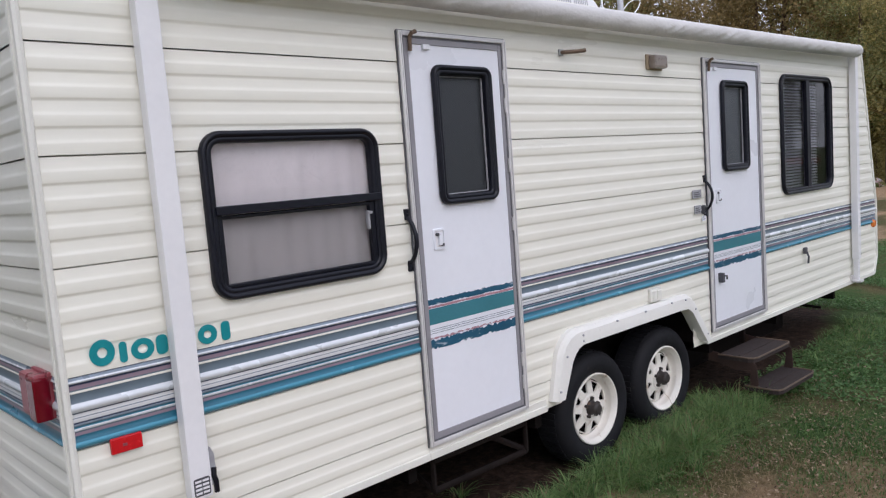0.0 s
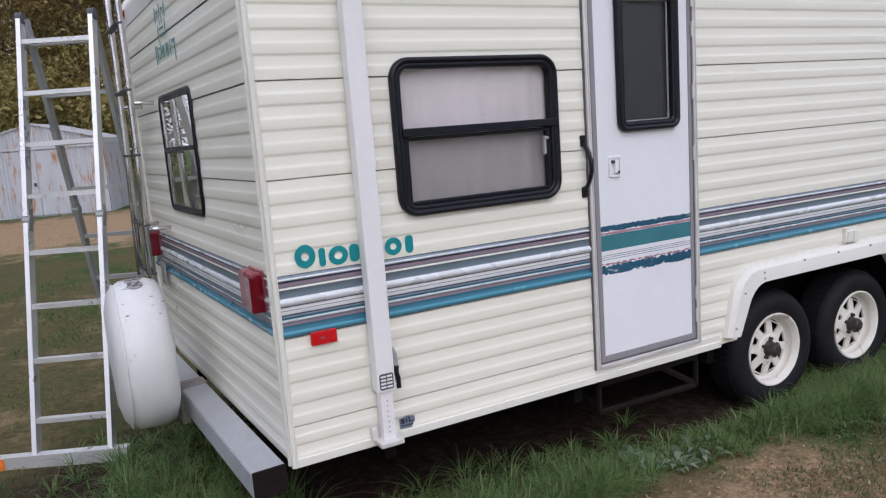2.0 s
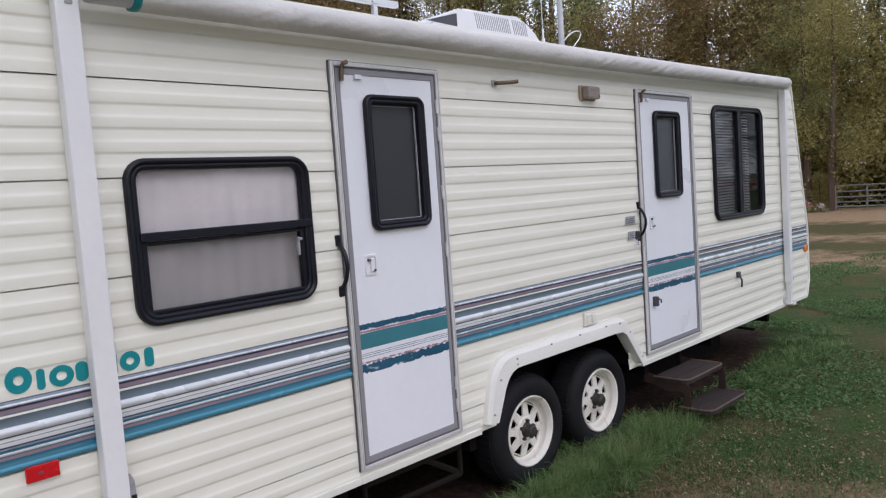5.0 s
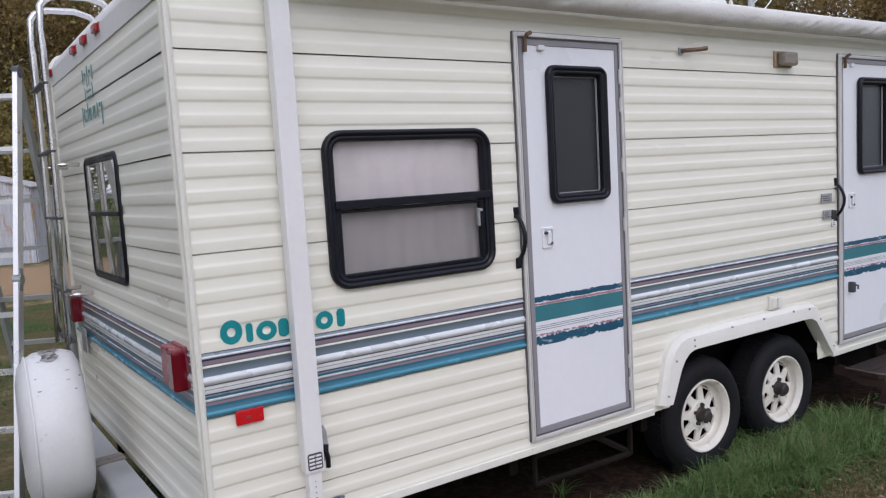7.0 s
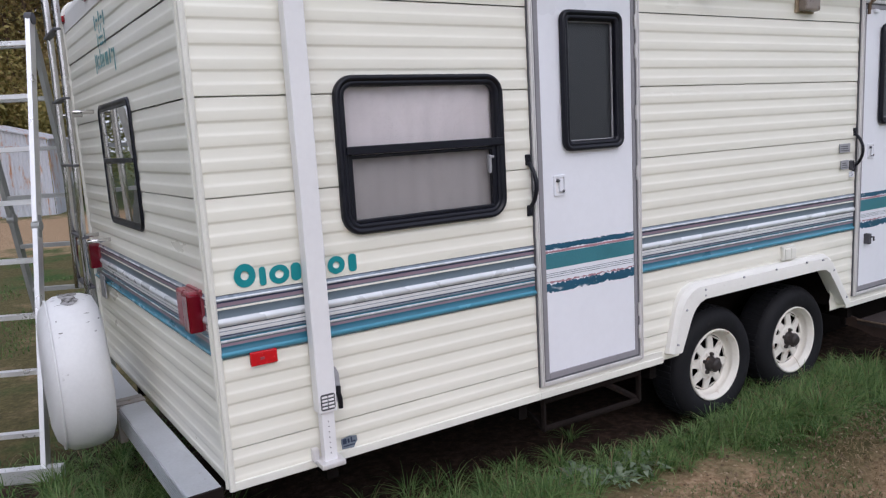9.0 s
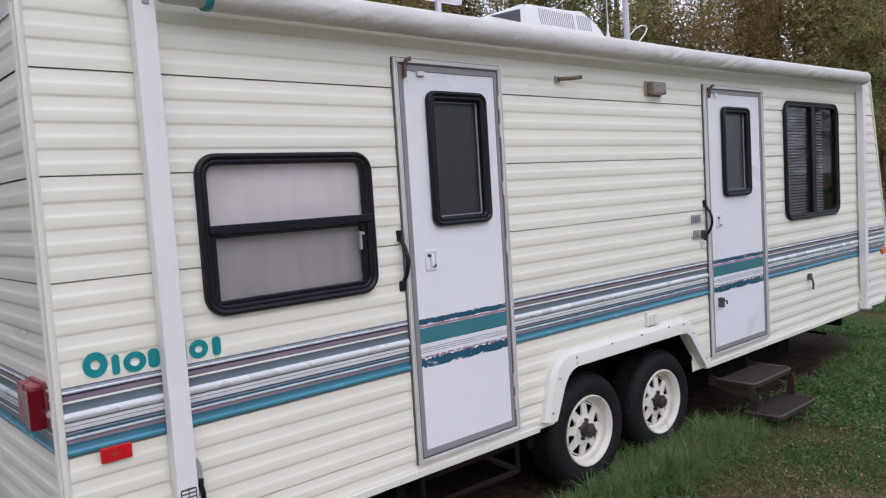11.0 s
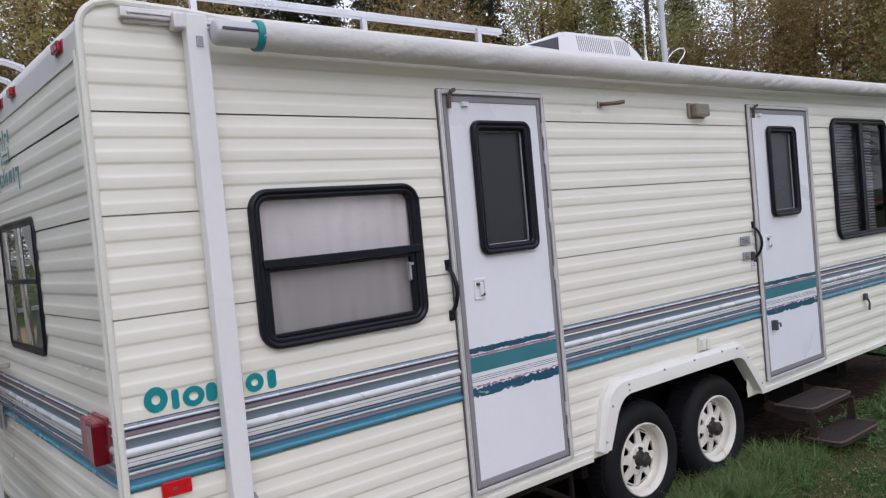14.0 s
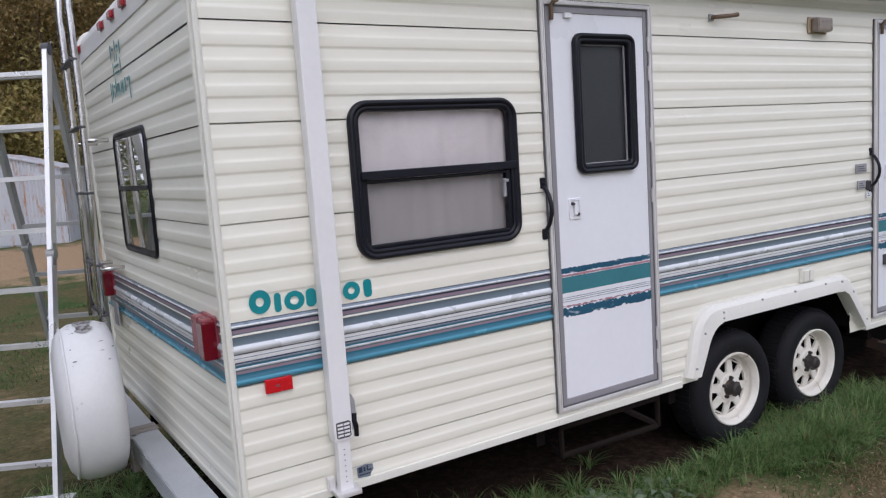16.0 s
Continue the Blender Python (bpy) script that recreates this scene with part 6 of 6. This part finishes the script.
for az in np.arange(-8, 92, 3.0):                 # front row
    k = rng.choice((0, 0, 1, 2, 0, 2)) if az > 48 else rng.choice((0, 1, 1, 3, 4, 1, 0)) if az > 14 else rng.choice((1, 1, 0))
    plant(k, az + rng.uniform(-0.9, 0.9), (37 if az > 30 else 33) + rng.uniform(0, 4), rng.uniform(0.85, 1.15))
for az in np.arange(-9, 93, 3.0):                 # second row
    plant(rng.choice((3, 4, 0, 4, 3)), az + rng.uniform(-0.8, 0.8), 44 + rng.uniform(0, 6), rng.uniform(0.95, 1.3))
for az in [*np.arange(-9, 40, 4.0), *np.arange(40, 93, 8.0)]:                 # third row, firs alone
    plant(rng.choice((3, 4)), az + rng.uniform(-0.8, 0.8), 54 + rng.uniform(0, 6), rng.uniform(1.0, 1.35))
for az in np.arange(119, 345, 11.0):               # unseen trees added all round, to cut low sky light and fill reflections
    plant(rng.choice((3, 4, 3, 0, 4)), az + rng.uniform(-2, 2), 30 + rng.uniform(0, 8), rng.uniform(0.8, 1.1))
for az in (97, 101, 105, 109, 113, 117):           # the same unseen ring, set further back behind the parked car
    plant(rng.choice((3, 4)), az, 72 + rng.uniform(0, 5), 1.2)
for az in np.arange(13, 41, 2.5):                 # tall firs closing the gaps over the roof
    plant(rng.choice((3, 4)), az + rng.uniform(-0.8, 0.8), 42 + rng.uniform(0, 4), rng.uniform(1.15, 1.4))
for az in np.arange(262, 340, 3.2):               # unseen close row of firs, added to darken the rear window's reflection
    plant(rng.choice((3, 4)), az, 24 + rng.uniform(0, 3), rng.uniform(0.9, 1.2))
for az in np.arange(50, 93, 2.6):                 # understorey behind the gate
    plant(rng.choice((5, 6)), az + rng.uniform(-0.7, 0.7), 36.5 + rng.uniform(0, 3), rng.uniform(0.8, 1.2))
for az in np.arange(-9, 30, 3.2):
    plant(rng.choice((5, 6, 5)), az + rng.uniform(-0.7, 0.7), 31 + rng.uniform(0, 3), rng.uniform(0.7, 1.1))
plant(0, 73.2, 34.0, 0.62)                      # two trunks beside the gate
plant(2, 71.6, 35.0, 0.6)
plant(5, 72.4, 35.2, 0.28)
used = set()
for k, x, y, s in spots:
    m = Matrix.Translation((x, y, GROUND - 0.05)) @ Matrix.Rotation(rng.uniform(0, 6.28), 4, "Z")
    if k not in used:
        used.add(k)
        kinds[k].matrix_basis = m
        ob = kinds[k]
    else:
        ob = copy_thing(kinds[k], m)
    ob.scale = (s, s, s)
# ---------------------------------------------------------------- grass


def blades(name, pts, material, label, h, w, seed, bend=0.5):
    """Curved, tapering blades of three faces at the given places, as one object."""
    r = random.Random(seed)
    verts, faces = [], []
    for x, y, hs, *way in pts:
        a = way[0] if way else r.uniform(0, 6.283)
        d, s = Vector((math.cos(a), math.sin(a), 0)), Vector((-math.sin(a), math.cos(a), 0))
        hh, ww, bb = h * hs * r.uniform(0.55, 1.3), w * r.uniform(0.7, 1.3), bend * r.uniform(0.2, 1.3)
        o = Vector((x, y, GROUND - 0.01))
        i = len(verts)
        for t, f in ((0, 1), (0.4, 0.9), (0.75, 0.6)):
            c = o + d * (hh * bb * t * t) + Vector((0, 0, hh * (t - 0.35 * bb * t * t)))
            verts += [c - s * ww * f, c + s * ww * f]
        verts.append(o + d * (hh * bb * 1.05) + Vector((0, 0, hh * (1 - 0.42 * bb))))
        faces += [(i, i + 1, i + 3, i + 2), (i + 2, i + 3, i + 5, i + 4), (i + 4, i + 5, i + 6)]
    me = bpy.data.meshes.new(name)
    me.from_pydata([tuple(v) for v in verts], [], faces)
    me.materials.append(material)
    return tagged(new(name, me), label, "grass", kind="stuff")


rng = random.Random(21)
pts = []
for x, y, sx, sy, n, hs in ((0.35, -0.06, 0.30, 0.08, 1200, 0.7), (0.8, -0.12, 0.22, 0.08, 1300, 0.75), (1.2, -0.16, 0.20, 0.07, 1400, 0.78), (1.7, -0.08, 0.3, 0.07, 450, 0.45), (2.3, -0.16, 0.25, 0.07, 800, 0.6), (2.85, -0.24, 0.20, 0.08, 1100, 0.8), (3.3, -0.26, 0.20, 0.09, 1400, 0.95),
                            (3.2, -0.02, 0.12, 0.10, 300, 0.8), (3.85, -0.20, 0.18, 0.10, 900, 0.9), (4.0, -0.02, 0.15, 0.08, 500, 0.8), (-0.25, 0.25, 0.16, 0.2, 1300, 0.85), (-0.35, 0.8, 0.2, 0.3, 1400, 0.8), (-0.35, 1.5, 0.25, 0.3, 900, 0.7),
                            (0.6, 0.12, 0.4, 0.08, 700, 0.7), (1.3, 0.10, 0.3, 0.08, 500, 0.6), (6.0, -0.15, 0.35, 0.12, 500, 0.55), (6.9, -0.12, 0.4, 0.15, 900, 0.65)):
    for _ in range(int(n * 2.3 / 30)):            # tufts whose blades arch outwards
        cx, cy, big = rng.gauss(x, sx), rng.gauss(y, sy), rng.uniform(0.6, 1.35)
        for _ in range(int(30 * big)):
            a, q = rng.uniform(0, 6.283), 0.035 * big * rng.random()
            pts.append((cx + q * math.cos(a), cy + q * math.sin(a), hs * big, a + rng.gauss(0, 0.4)))
blades("long_grass", pts, GRASS, "long unmown green grass along the trailer", 0.165, 0.0024, 1, 1.2)
blades("dry_stalks", [p for p in pts if rng.random() < 0.07], DRYGRASS, "dry straw stalks among the long grass", 0.19, 0.0022, 8, 1.3)
pts = [(x, y, 0.6 + 0.8 * max(0, noise.noise((x * 0.7, y * 0.7, 5)) + 0.3)) for x, y in ((rng.uniform(3.2, 16), rng.uniform(-3.5, 1.6)) for _ in range(90000)) if noise.noise((x * 0.8, y * 0.8, 2)) > -0.25 and (y < -0.02 or x > 7.6) and x + 1.2 * y > 2.2 + rng.uniform(-0.6, 0.6)]
blades("lawn_grass", pts, LAWN, "short trodden lawn grass", 0.045, 0.0035, 2, 0.9)
pts = [(x, y, 1.0) for x, y in ((rng.uniform(-3.2, 0.2), rng.uniform(0.4, 9)) for _ in range(16000)) if noise.noise((x * 0.8, y * 0.8, 9)) > 0.02]
blades("lawn_grass", pts, LAWN, "short lawn grass behind the trailer", 0.055, 0.004, 3, 0.9)
pts = [(x, y, 0.6 + 0.7 * rng.random()) for x, y in ((rng.uniform(0.5, 8), rng.uniform(-3.0, -0.15)) for _ in range(70000)) if noise.noise((x * 1.4, y * 1.4, 4)) > -0.25]
blades("dry_grass", pts, DRYGRASS, "sparse dead grass on trodden dirt", 0.026, 0.0024, 4, 1.5)
pts = [(x, y, 0.6 + 0.6 * rng.random()) for x, y in ((rng.uniform(0.5, 6), rng.uniform(-2.6, -0.2)) for _ in range(30000)) if noise.noise((x * 1.7, y * 1.7, 14)) > 0.02 - 0.25 * max(0, 1 + y / 0.9)]
blades("lawn_grass", pts, LAWN, "thin green grass growing through dirt", 0.032, 0.0026, 6, 1.2)
# clover: small flat leaflets close over the lawn
cs = []
while len(cs) < 52000:
    x, y = rng.uniform(4.6, 14.0), rng.uniform(-2.2, 1.9)
    if noise.noise((x * 0.9, y * 0.9, 31)) > -0.15 and rng.random() < 1.3 - abs(x - 7) * 0.09 and (y < 0.05 or x > 7.7):
        cs.append((x, y, GROUND + 0.012 + 0.035 * rng.random()))
verts, faces = quads(cs, 0.015, rng, 2.2)
clover = leafy("clover", verts, faces, CLOVER, None)
tagged(clover, "low bright clover growing through the lawn", "clover", kind="stuff")
# fallen leaves and crumbs of earth
cs = []
while len(cs) < 9000:
    x, y = rng.uniform(0.4, 7.5), rng.uniform(-3.2, -0.35)
    if rng.random() < 1.15 - abs(x - 2.5) * 0.18:
        cs.append((x, y, GROUND + 0.012 + 0.012 * rng.random()))
tagged(leafy("leaf_litter", *quads(cs, 0.010, rng, 1.5), LITTER, None), "crumbs of dead leaves on the bare dirt", "leaf litter", kind="stuff")
# low weeds with broad leaves
for k, (x, y) in enumerate(((1.60, -0.10), (1.80, -0.20), (1.70, -0.06), (1.98, -0.16))):
    wd = thing("weed", (x, y, GROUND), "low grey-green broadleaf weed", "weed", "weeds by the trailer")
    verts, faces = [], []
    for j in range(34):
        a, r0, ln = rng.uniform(0, 6.283), rng.uniform(0.0, 0.06), rng.uniform(0.055, 0.11)
        d, sd = Vector((math.cos(a), math.sin(a), 0)), Vector((-math.sin(a), math.cos(a), 0))
        o, up = d * r0 + Vector((rng.gauss(0, 0.03), rng.gauss(0, 0.03), 0.01)), rng.uniform(0.2, 0.9)
        i = len(verts)
        w = ln * rng.uniform(0.12, 0.2)
        verts += [o, o + d * ln * 0.45 + sd * w + Vector((0, 0, ln * up * 0.6)), o + d * ln + Vector((0, 0, ln * up * 0.5)), o + d * ln * 0.45 - sd * w + Vector((0, 0, ln * up * 0.6))]
        faces.append((i, i + 1, i + 2, i + 3))
    leafy("leaves", verts, faces, WEED, wd)
